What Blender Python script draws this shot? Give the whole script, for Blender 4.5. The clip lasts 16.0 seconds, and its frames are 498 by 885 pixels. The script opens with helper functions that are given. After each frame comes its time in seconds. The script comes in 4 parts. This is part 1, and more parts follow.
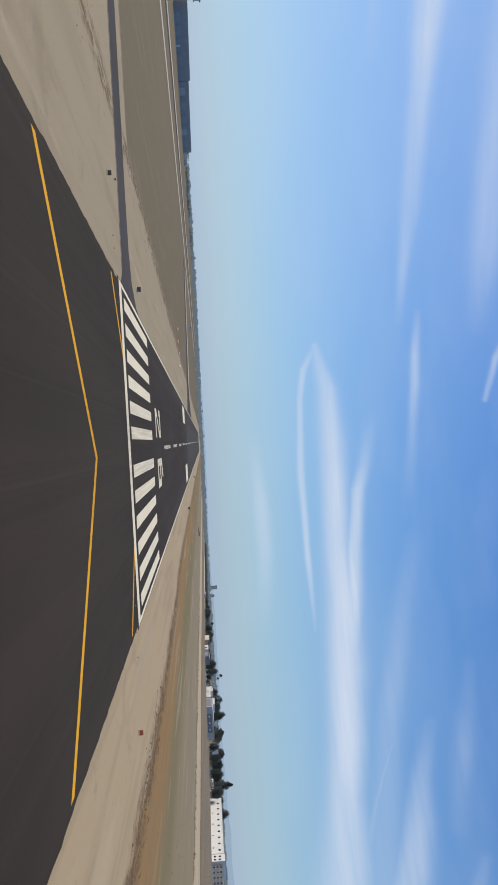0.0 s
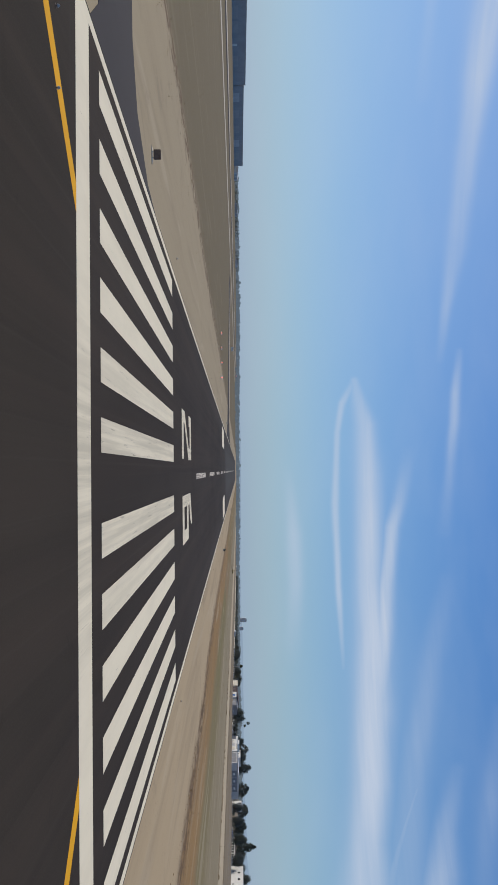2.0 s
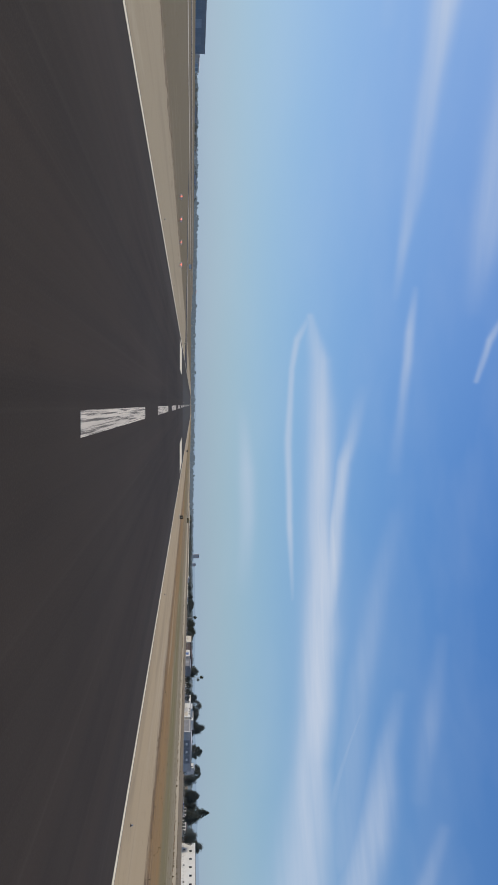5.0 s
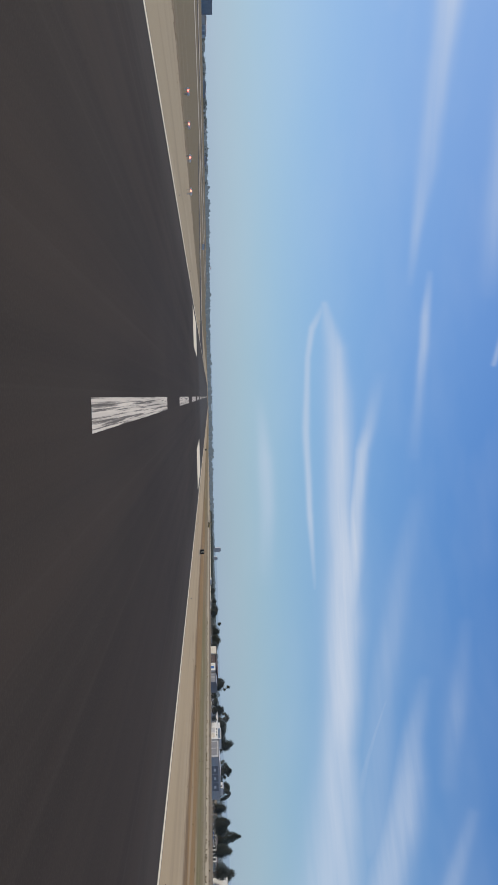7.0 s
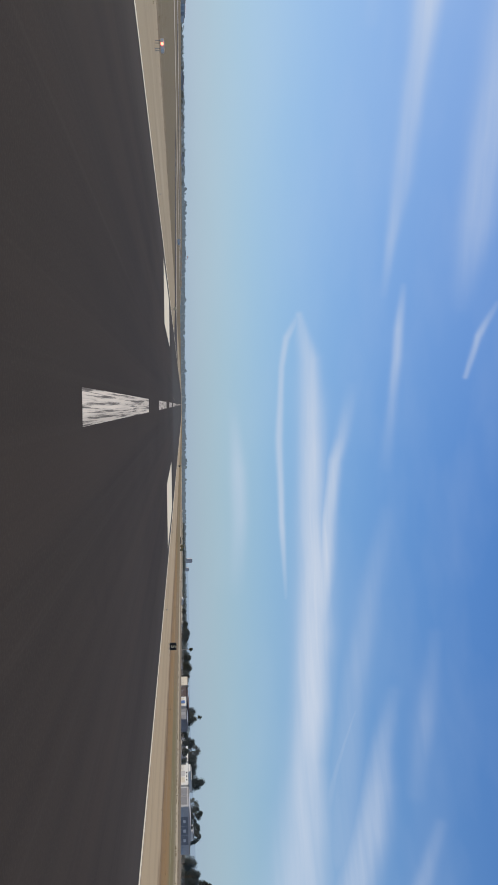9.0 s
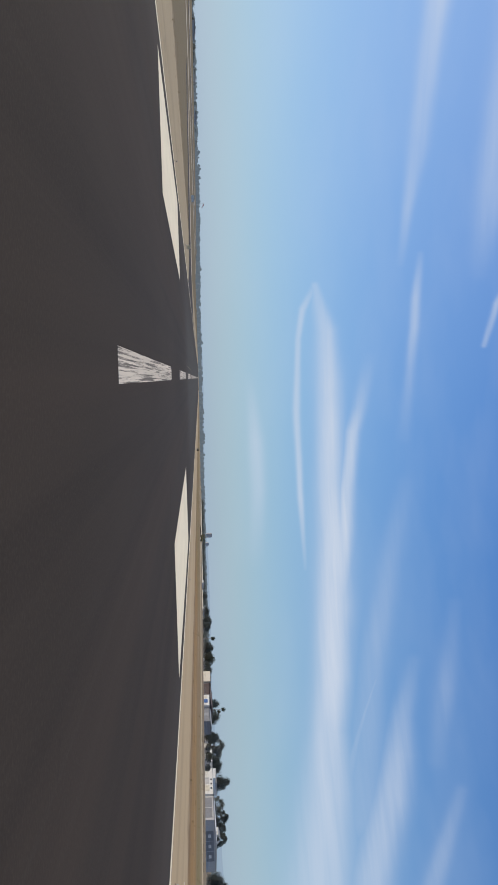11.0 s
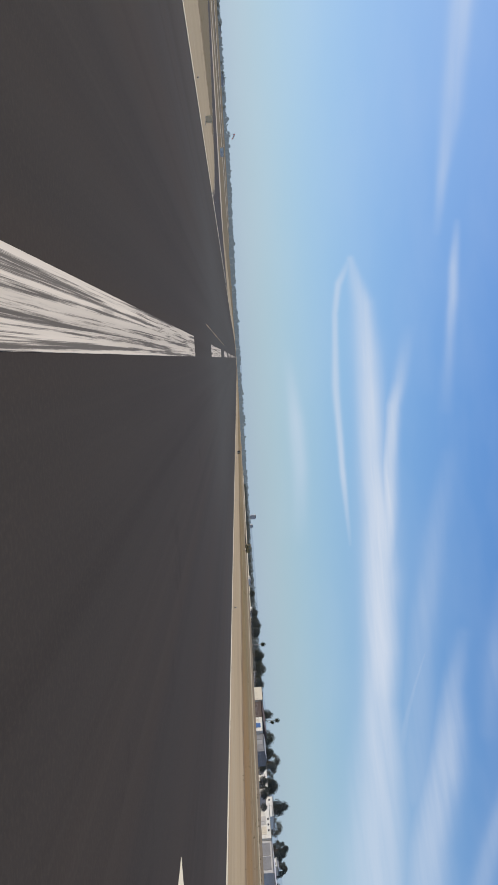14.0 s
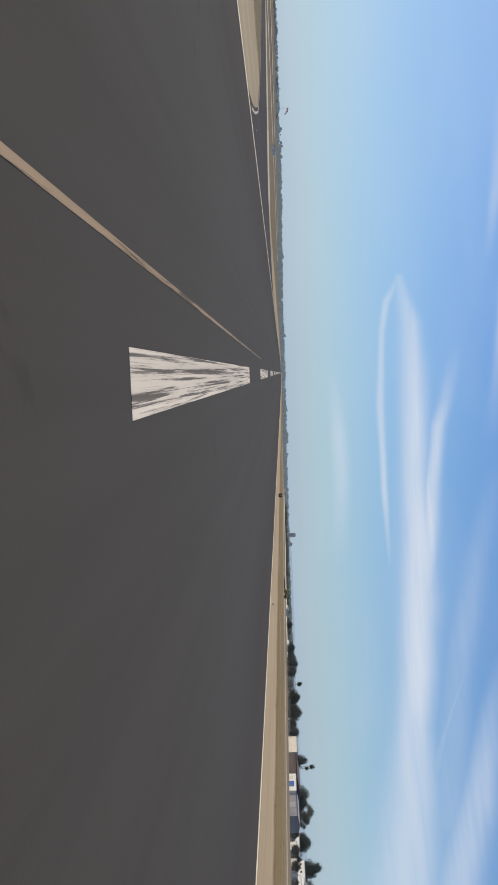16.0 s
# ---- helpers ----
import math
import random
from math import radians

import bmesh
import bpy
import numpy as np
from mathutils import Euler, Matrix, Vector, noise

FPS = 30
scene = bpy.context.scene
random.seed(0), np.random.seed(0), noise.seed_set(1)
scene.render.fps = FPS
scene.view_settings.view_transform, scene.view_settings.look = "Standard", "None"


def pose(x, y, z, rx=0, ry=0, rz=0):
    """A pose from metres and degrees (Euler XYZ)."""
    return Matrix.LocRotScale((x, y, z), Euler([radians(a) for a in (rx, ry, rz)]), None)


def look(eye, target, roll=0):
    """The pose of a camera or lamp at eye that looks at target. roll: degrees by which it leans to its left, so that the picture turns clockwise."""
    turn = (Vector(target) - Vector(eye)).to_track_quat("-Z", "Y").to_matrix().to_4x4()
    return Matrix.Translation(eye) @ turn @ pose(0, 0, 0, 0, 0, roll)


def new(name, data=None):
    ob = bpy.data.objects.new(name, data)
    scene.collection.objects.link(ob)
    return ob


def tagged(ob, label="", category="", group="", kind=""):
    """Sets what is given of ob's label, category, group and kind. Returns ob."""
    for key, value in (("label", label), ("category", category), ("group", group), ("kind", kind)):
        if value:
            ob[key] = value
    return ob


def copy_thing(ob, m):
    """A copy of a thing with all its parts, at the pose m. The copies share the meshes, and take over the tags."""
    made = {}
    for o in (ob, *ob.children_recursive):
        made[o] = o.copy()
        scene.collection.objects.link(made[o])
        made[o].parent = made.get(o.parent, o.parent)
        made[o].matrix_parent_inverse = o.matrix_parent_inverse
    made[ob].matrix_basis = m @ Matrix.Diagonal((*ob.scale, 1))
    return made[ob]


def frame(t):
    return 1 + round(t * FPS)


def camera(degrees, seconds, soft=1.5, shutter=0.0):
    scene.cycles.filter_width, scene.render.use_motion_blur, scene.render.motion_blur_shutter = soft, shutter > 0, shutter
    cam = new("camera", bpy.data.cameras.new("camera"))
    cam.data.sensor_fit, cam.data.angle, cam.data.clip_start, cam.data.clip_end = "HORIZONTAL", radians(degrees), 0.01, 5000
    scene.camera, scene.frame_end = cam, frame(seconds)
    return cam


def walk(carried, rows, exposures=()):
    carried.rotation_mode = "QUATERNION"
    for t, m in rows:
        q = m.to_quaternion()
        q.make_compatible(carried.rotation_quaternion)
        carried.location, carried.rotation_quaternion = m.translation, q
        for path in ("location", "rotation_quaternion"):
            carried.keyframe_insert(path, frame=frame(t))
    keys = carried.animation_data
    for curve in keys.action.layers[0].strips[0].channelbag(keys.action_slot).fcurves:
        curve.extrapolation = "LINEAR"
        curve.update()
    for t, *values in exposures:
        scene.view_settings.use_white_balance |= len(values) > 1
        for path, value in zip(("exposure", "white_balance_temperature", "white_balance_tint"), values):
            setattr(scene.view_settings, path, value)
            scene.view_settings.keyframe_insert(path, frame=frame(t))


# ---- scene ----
cam = camera(33.98, 16.0, soft=1.6)
# seconds, eye (metres), yaw to the left, pitch, lean in degrees; the picture is turned on its side
PATH = [
    (0.0, -0.95, -103.91, 9.55, -0.29, 3.24, -3.34),
    (0.5, -0.90, -86.20, 8.79, -0.19, 2.04, -3.28),
    (1.0, -0.72, -68.84, 8.09, 1.69, 0.69, -1.92),
    (1.5, -0.80, -51.00, 7.49, 1.13, 1.45, -1.53),
    (2.0, -0.79, -33.19, 6.79, 1.94, 0.78, -0.67),
    (2.5, -0.58, -15.65, 6.13, 2.20, 1.21, -0.91),
    (3.0, -0.56, 1.82, 5.61, 0.44, 1.91, 0.02),
    (3.5, -0.54, 19.09, 4.99, -0.83, 3.31, 1.09),
    (4.0, -0.53, 36.36, 4.47, -1.70, 3.71, 1.23),
    (6.5, -0.63, 124.04, 3.08, -3.72, 3.67, -1.57),
    (7.0, -0.31, 140.45, 2.98, -3.30, 2.72, -1.59),
    (7.5, -0.08, 156.58, 2.89, -3.07, 3.56, -1.69),
    (8.0, -0.08, 172.62, 2.65, -1.83, 4.21, -0.52),
    (8.5, -0.03, 188.52, 2.43, -2.09, 4.23, -0.47),
    (9.0, 0.07, 204.20, 2.31, -2.71, 4.63, -0.82),
    (9.2, 0.09, 210.41, 2.26, -3.22, 4.74, -0.87),
    (11.5, 0.65, 279.66, 1.91, -4.51, 3.07, -2.03),
    (12.0, 0.85, 293.02, 1.91, -3.23, 2.14, -1.99),
    (12.5, 1.04, 306.74, 1.93, -4.21, 1.30, -3.18),
    (13.0, 1.15, 320.63, 1.93, -5.15, 0.49, -4.61),
    (13.5, 1.02, 334.41, 1.86, -5.73, 0.13, -4.20),
    (14.0, 0.74, 347.35, 1.90, -5.99, 0.43, -3.92),
    (14.5, 0.42, 360.35, 2.02, -5.68, 1.24, -3.07),
    (15.0, 0.25, 373.37, 1.95, -4.04, 1.38, -2.93),
    (15.5, 0.13, 386.38, 1.94, -4.34, -0.48, -2.20),
    (16.0, 0.03, 399.33, 1.89, -4.81, -2.48, -1.98),
]


def heading(x, y, z, yaw, pitch, lean):
    a, b = radians(yaw), radians(pitch)
    ahead = Vector((-math.sin(a) * math.cos(b), math.cos(a) * math.cos(b), math.sin(b)))
    eye = Vector((x, y, z))
    return look(eye, eye + ahead * 10, 90 + lean)


walk(cam, [(t, heading(*p)) for t, *p in PATH], [(0.0, 0.22, 6500, 10), (0.4, 0.06, 6500, 10), (1.0, -0.02, 6450, 10), (3.0, -0.02, 6380, 10), (7.0, 0.06, 6450, 10), (9.5, 0.12, 6550, 10), (12.0, 0.16, 6600, 10), (13.5, 0.2, 6640, 10), (15.0, 0.25, 6800, 10), (16.0, 0.26, 6820, 10)])

# ---- sky and sun ----
SUN_AZ, SUN_EL = -62.0, 47.0  # degrees, to the left of the runway's line, above the horizon
world = bpy.data.worlds.new("sky")
scene.world = world
world.use_nodes = True
wn, wl = world.node_tree.nodes, world.node_tree.links
wn.clear()


def wmath(op, a, b=None, c=None):
    n = wn.new("ShaderNodeMath")
    n.operation = op
    for i, v in enumerate((a, b, c)):
        if v is None:
            continue
        if isinstance(v, (int, float)):
            n.inputs[i].default_value = v
        else:
            wl.new(v, n.inputs[i])
    return n.outputs[0]


def wvec(op, a, b=None, scale=None, out=0):
    n = wn.new("ShaderNodeVectorMath")
    n.operation = op
    for i, v in enumerate((a, b)):
        if v is None:
            continue
        if isinstance(v, tuple):
            n.inputs[i].default_value = v
        else:
            wl.new(v, n.inputs[i])
    if scale is not None:
        if isinstance(scale, (int, float)):
            n.inputs["Scale"].default_value = scale
        else:
            wl.new(scale, n.inputs["Scale"])
    return n.outputs[out]


sky = wn.new("ShaderNodeTexSky")
sky.sky_type = "NISHITA"
sky.sun_disc = False
sky.sun_elevation = radians(SUN_EL)
sky.sun_rotation = radians(SUN_AZ)
sky.altitude = 20
sky.air_density, sky.dust_density, sky.ozone_density = 1.0, 0.1, 3.0
coord = wn.new("ShaderNodeTexCoord")
axes = wn.new("ShaderNodeSeparateXYZ")
wl.new(coord.outputs["Generated"], axes.inputs[0])
az = wmath("MULTIPLY", wmath("ARCTAN2", axes.outputs[0], axes.outputs[1]), 180 / math.pi)
el = wmath("MULTIPLY", wmath("ARCSINE", axes.outputs[2]), 180 / math.pi)
flat = wn.new("ShaderNodeCombineXYZ")
wl.new(az, flat.inputs[0]), wl.new(el, flat.inputs[1])


def wnoise(vec, scale, detail, rough, warp=0.0):
    n = wn.new("ShaderNodeTexNoise")
    wl.new(vec, n.inputs["Vector"])
    n.inputs["Scale"].default_value = scale
    n.inputs["Detail"].default_value = detail
    n.inputs["Roughness"].default_value = rough
    n.inputs["Distortion"].default_value = warp
    return n


drift = wnoise(wvec("MULTIPLY", flat.outputs[0], (0.16, 0.4, 1)), 1.0, 3, 0.5)
shift = wvec("SCALE", wvec("SUBTRACT", drift.outputs["Color"], (0.5, 0.5, 0.5)), scale=0.3)
where = wvec("MULTIPLY", wvec("ADD", flat.outputs[0], shift), (1, 1, 0))
streak = wnoise(wvec("MULTIPLY", where, (0.10, 1.7, 1)), 1.0, 6, 0.58, 0.15)
mottle = wnoise(wvec("MULTIPLY", where, (0.1, 0.3, 1)), 1.0, 3, 0.5)
cloud = None


def along(k, a, b):
    return wmath("MULTIPLY_ADD", k, b - a, a)


def band(points):
    """One cirrus streak along points of (azimuth, elevation, half-width, density)."""
    global cloud
    for (a0, e0, w0, s0), (a1, e1, w1, s1) in zip(points, points[1:]):
        d = Vector((a1 - a0, e1 - e0, 0))
        rel = wvec("SUBTRACT", where, (a0, e0, 0))
        n = wn.new("ShaderNodeClamp")
        wl.new(wmath("MULTIPLY", wvec("DOT_PRODUCT", rel, tuple(d), out=1), 1 / d.length_squared), n.inputs[0])
        k = n.outputs[0]
        off = wvec("SUBTRACT", rel, wvec("SCALE", tuple(d), scale=k))
        gap = wmath("DIVIDE", wvec("LENGTH", off, out=1), along(k, w0, w1))
        edge = wmath("POWER", 2.718, wmath("MULTIPLY", wmath("POWER", gap, 2.4), -1.0))
        soft = wmath("MULTIPLY", edge, along(k, s0, s1))
        cloud = soft if cloud is None else wmath("MAXIMUM", cloud, soft)


# the hooked strand and the broad main streak with its upper fork
band([(-6.3, 8.2, 0.22, 0.1), (-4.6, 7.35, 0.24, 0.5), (-2.6, 6.98, 0.22, 0.5), (2.4, 6.76, 0.26, 0.62), (8.7, 6.88, 0.22, 0.58), (13.6, 6.95, 0.12, 0.1)])
band([(-6.2, 8.2, 0.25, 0.3), (-3.0, 8.9, 0.66, 0.55), (0.6, 9.0, 0.80, 0.72), (7.7, 8.92, 0.88, 0.78), (11.1, 9.0, 1.0, 0.9), (16.2, 8.75, 1.1, 1.0), (21.0, 8.3, 1.05, 0.92), (24.3, 7.8, 1.05, 0.76), (28.2, 7.4, 1.5, 0.66), (33.0, 6.6, 1.8, 0.6), (44.0, 5.2, 1.8, 0.5)])
band([(-1.0, 11.8, 0.5, 0.05), (2.4, 11.15, 0.45, 0.35), (4.1, 10.62, 0.46, 0.66), (7.7, 10.15, 0.5, 0.8), (11.1, 9.75, 0.6, 0.88), (16.2, 9.15, 0.6, 0.8), (21.0, 8.9, 0.5, 0.3)])
# low short streak
band([(0.0, 3.5, 0.35, 0.04), (4.5, 3.85, 0.5, 0.42), (8.0, 3.9, 0.55, 0.36), (13.0, 3.6, 0.5, 0.04)])
# high strand to the left, and the short one that follows it
band([(-38.0, 16.6, 1.2, 0.4), (-31.0, 15.8, 1.2, 0.55), (-26.1, 15.4, 0.85, 0.72), (-22.5, 15.2, 0.65, 0.46), (-15.4, 14.75, 0.65, 0.28), (-11.3, 14.3, 0.36, 0.34), (-7.6, 13.95, 0.25, 0.05)])
band([(-34.0, 12.2, 0.35, 0.2), (-25.0, 12.0, 0.45, 0.05)])
band([(-8.2, 15.2, 0.22, 0.1), (-5.2, 15.0, 0.30, 0.5), (-3.2, 14.95, 0.32, 0.46), (-0.3, 14.65, 0.34, 0.22), (4.5, 14.1, 0.5, 0.05)])
# thin contrail and the wisps above the main streak
band([(20.2, 11.7, 0.08, 0.02), (21.5, 11.15, 0.12, 0.26), (23.1, 10.4, 0.15, 0.28), (25.4, 9.5, 0.25, 0.22), (27.5, 8.7, 0.6, 0.2)])
band([(20.2, 13.8, 0.5, 0.08), (23.7, 12.7, 0.65, 0.3), (26.1, 12.25, 0.9, 0.45), (28.6, 11.5, 1.1, 0.5), (33.0, 9.7, 1.2, 0.5), (42.0, 7.6, 1.3, 0.4)])
band([(16.5, 16.9, 0.5, 0.05), (22.0, 15.7, 0.65, 0.17), (26.5, 14.6, 0.6, 0.06)])
band([(8.0, 14.0, 0.6, 0.04), (14.2, 12.6, 0.75, 0.18), (18.5, 11.5, 0.8, 0.24), (22.0, 10.8, 0.9, 0.2), (30.0, 9.6, 1.3, 0.2)])
band([(28.5, 15.8, 0.4, 0.08), (32.0, 14.2, 0.55, 0.24), (38.0, 11.4, 0.7, 0.2)])
# highest wisps
band([(-7.0, 21.4, 0.2, 0.12), (-4.7, 20.3, 0.25, 0.45), (-1.8, 19.5, 0.18, 0.3)])
band([(-28.0, 20.6, 1.3, 0.3), (-18.0, 20.1, 1.15, 0.4), (-12.5, 19.8, 1.05, 0.34), (-7.0, 19.1, 0.6, 0.05)])
veil = wmath("MULTIPLY", wmath("SUBTRACT", mottle.outputs[0], 0.42), 0.25)
veil = wmath("MAXIMUM", veil, 0.0)
cover = wmath("ADD", wmath("MULTIPLY", cloud, wmath("ADD", wmath("MULTIPLY", streak.outputs[0], 0.8), 0.58)), veil)
lid = wn.new("ShaderNodeClamp")
wl.new(cover, lid.inputs[0])
blend = wn.new("ShaderNodeMix")
blend.data_type = "RGBA"
wl.new(lid.outputs[0], blend.inputs["Factor"])
tint = wn.new("ShaderNodeMix")
tint.data_type, tint.blend_type = "RGBA", "MULTIPLY"
tint.inputs["Factor"].default_value = 1.0
height = wn.new("ShaderNodeMapRange")
height.inputs[1].default_value, height.inputs[2].default_value = 2.0, 20.0
wl.new(el, height.inputs[0])
zone = wn.new("ShaderNodeMix")
zone.data_type = "RGBA"
zone.inputs["A"].default_value = (0.70, 0.93, 1.10, 1)
zone.inputs["B"].default_value = (0.555, 0.885, 1.25, 1)
wl.new(height.outputs[0], zone.inputs["Factor"])
wl.new(zone.outputs["Result"], tint.inputs["B"])
wl.new(sky.outputs[0], tint.inputs["A"])
# ground haze towards the horizon
haze = wn.new("ShaderNodeMix")
haze.data_type = "RGBA"
wl.new(wmath("MULTIPLY", wmath("POWER", 2.718, wmath("MULTIPLY", wmath("ABSOLUTE", el), -0.17)), 0.92), haze.inputs["Factor"])
wl.new(tint.outputs["Result"], haze.inputs["A"])
haze.inputs["B"].default_value = (3.4, 4.5, 5.88, 1)
# thin milky veil on the sun's side
glare = wn.new("ShaderNodeMapRange")
glare.interpolation_type = "SMOOTHSTEP"
glare.inputs[1].default_value, glare.inputs[2].default_value, glare.inputs[3].default_value, glare.inputs[4].default_value = 12.0, -32.0, 0.0, 0.34
wl.new(az, glare.inputs[0])
milk = wn.new("ShaderNodeMix")
milk.data_type = "RGBA"
wl.new(glare.outputs[0], milk.inputs["Factor"])
wl.new(haze.outputs["Result"], milk.inputs["A"])
milk.inputs["B"].default_value = (4.5, 5.62, 7.25, 1)
wl.new(milk.outputs["Result"], blend.inputs["A"])
blend.inputs["B"].default_value = (5.8, 6.65, 8.05, 1)
bg = wn.new("ShaderNodeBackground")
bg.inputs["Strength"].default_value = 0.09
wl.new(blend.outputs["Result"], bg.inputs["Color"])
wout = wn.new("ShaderNodeOutputWorld")
wl.new(bg.outputs[0], wout.inputs[0])

sun = new("sun", bpy.data.lights.new("sun", "SUN"))
sun.data.energy, sun.data.angle, sun.data.color = 2.9, radians(0.5), (1.0, 0.89, 0.74)
sa, se = radians(SUN_AZ), radians(SUN_EL)
sun.matrix_world = look((0, 0, 60), Vector((0, 0, 60)) - Vector((math.sin(sa) * math.cos(se), math.cos(sa) * math.cos(se), math.sin(se))))


# ---- materials ----
class Mat:
    """A node material with a Principled shader and short ways to add nodes."""

    def __init__(self, name, rough=0.8, metal=0.0):
        self.m = bpy.data.materials.new(name)
        self.m.use_nodes = True
        self.t = self.m.node_tree
        self.b = self.t.nodes["Principled BSDF"]
        self.b.inputs["Roughness"].default_value = rough
        self.b.inputs["Metallic"].default_value = metal
        self.b.inputs["Specular IOR Level"].default_value = 0.25
        self.p = self.t.nodes.new("ShaderNodeNewGeometry").outputs["Position"]

    def link(self, a, b):
        self.t.links.new(a, b)

    def scaled(self, v):
        n = self.t.nodes.new("ShaderNodeVectorMath")
        n.operation = "MULTIPLY"
        n.inputs[1].default_value = v
        self.link(self.p, n.inputs[0])
        return n.outputs[0]

    def noise(self, size, detail=4, rough=0.55, warp=0.0):
        n = self.t.nodes.new("ShaderNodeTexNoise")
        self.link(self.scaled(size), n.inputs["Vector"])
        n.inputs["Scale"].default_value = 1.0
        n.inputs["Detail"].default_value = detail
        n.inputs["Roughness"].default_value = rough
        n.inputs["Distortion"].default_value = warp
        return n.outputs[0]

    def span(self, v, lo, hi, a=0.0, b=1.0):
        n = self.t.nodes.new("ShaderNodeMapRange")
        n.interpolation_type = "SMOOTHSTEP"
        for i, x in enumerate((lo, hi, a, b)):
            n.inputs[i + 1].default_value = x
        self.link(v, n.inputs[0])
        return n.outputs[0]

    def math(self, op, a, b):
        n = self.t.nodes.new("ShaderNodeMath")
        n.operation = op
        for i, v in enumerate((a, b)):
            if isinstance(v, (int, float)):
                n.inputs[i].default_value = v
            else:
                self.link(v, n.inputs[i])
        return n.outputs[0]

    def mix(self, f, a, b, mode="MIX"):
        n = self.t.nodes.new("ShaderNodeMix")
        n.data_type, n.blend_type = "RGBA", mode
        for key, v in (("Factor", f), ("A", a), ("B", b)):
            if isinstance(v, tuple):
                n.inputs[key].default_value = (*v, 1)
            elif isinstance(v, (int, float)):
                n.inputs[key].default_value = v
            else:
                self.link(v, n.inputs[key])
        return n.outputs["Result"]

    def axis(self, i):
        n = self.t.nodes.new("ShaderNodeSeparateXYZ")
        self.link(self.p, n.inputs[0])
        return n.outputs[i]

    def random(self):
        return self.t.nodes.new("ShaderNodeObjectInfo").outputs["Random"]

    def colour(self, v):
        if isinstance(v, tuple):
            self.b.inputs["Base Color"].default_value = (*v, 1)
        else:
            self.link(v, self.b.inputs["Base Color"])
        return self

    def bump(self, v, strength, distance=0.01):
        n = self.t.nodes.new("ShaderNodeBump")
        n.inputs["Strength"].default_value = strength
        n.inputs["Distance"].default_value = distance
        self.link(v, n.inputs["Height"])
        self.link(n.outputs[0], self.b.inputs["Normal"])
        return self


def plain(name, a, b, size=(1, 1, 1), rough=0.7, metal=0.0, bump=0.1):
    """A surface of two tones, with broad stains and fine grain."""
    m = Mat(name, rough, metal)
    broad = m.span(m.noise(size, 5, 0.6), 0.3, 0.7)
    fine = m.noise(tuple(12 * s for s in size), 3, 0.6)
    m.colour(m.mix(m.math("MULTIPLY", m.span(fine, 0.35, 0.7), 0.25), m.mix(broad, a, b), tuple(0.6 * c for c in a)))
    m.bump(fine, bump)
    return m.m


def asphalt(name, a, b, streaks=True):
    m = Mat(name, 0.9)
    m.b.inputs["Specular IOR Level"].default_value = 0.07
    broad = m.noise((0.03, 0.012, 1), 5, 0.6)
    grain = m.noise((14, 14, 14), 4, 0.7)
    col = m.mix(m.span(broad, 0.35, 0.68), a, b)
    if streaks:
        lanes = m.noise((0.9, 0.006, 1), 5, 0.65)
        col = m.mix(m.math("MULTIPLY", m.span(lanes, 0.45, 0.75), 0.28), col, tuple(0.62 * c for c in a))
        pale = m.noise((1.6, 0.02, 1), 4, 0.7)
        col = m.mix(m.math("MULTIPLY", m.span(pale, 0.6, 0.8), 0.16), col, tuple(1.7 * c for c in b))
        # glare and grazing sheen farther down the runway, mixed in as greyer colour
        col = m.mix(m.span(m.axis(1), 260, 430, 0.0, 0.65), col, (0.066, 0.0595, 0.0535))
        # long wheel-drawn streaks, brown and pale
        wide = m.noise((0.34, 0.005, 1), 4, 0.55)
        col = m.mix(m.math("MULTIPLY", m.span(wide, 0.42, 0.64), 0.42), col, (0.058, 0.043, 0.032))
        thin = m.noise((1.9, 0.0035, 1), 5, 0.62)
        col = m.mix(m.math("MULTIPLY", m.span(thin, 0.53, 0.72), 0.24), col, (0.074, 0.062, 0.051))
        dark = m.noise((0.7, 0.004, 3), 4, 0.6)
        col = m.mix(m.math("MULTIPLY", m.span(dark, 0.48, 0.70), 0.26), col, (0.026, 0.021, 0.0175))
        # pale sky sheen put into the middle's colour past the touchdown stretch
        sheen = m.math("MULTIPLY", m.span(m.axis(1), 375, 430), m.span(m.math("ABSOLUTE", m.axis(0), 0), 20.0, 6.0, 0.15, 0.75))
        col = m.mix(sheen, col, (0.082, 0.080, 0.071))
        # less trodden, paler asphalt along the sides
        pale_side = m.math("MULTIPLY", m.span(m.math("ABSOLUTE", m.axis(0), 0), 14.0, 20.5), m.span(m.axis(1), 60, 200, 0.0, 0.4))
        col = m.mix(pale_side, col, (0.080, 0.069, 0.058))
        # tyre rubber along the middle of the touchdown stretch
        side = m.math("ABSOLUTE", m.axis(0), 0)
        worn = m.math("MULTIPLY", m.span(side, 11.0, 3.0), m.math("MULTIPLY", m.span(m.axis(1), 120, 320), m.span(lanes, 0.3, 0.62)))
        col = m.mix(m.math("MULTIPLY", worn, 0.12), col, (0.024, 0.021, 0.019))
    col = m.mix(m.math("MULTIPLY", m.span(grain, 0.4, 0.75), 0.35), col, tuple(1.5 * c for c in b))
    patch = m.noise((0.25, 0.25, 1), 6, 0.7, 1.0)
    col = m.mix(m.math("MULTIPLY", m.span(patch, 0.62, 0.72), 0.2), col, tuple(0.6 * c for c in a))
    m.colour(col)
    m.bump(grain, 0.35, 0.006)
    return m.m


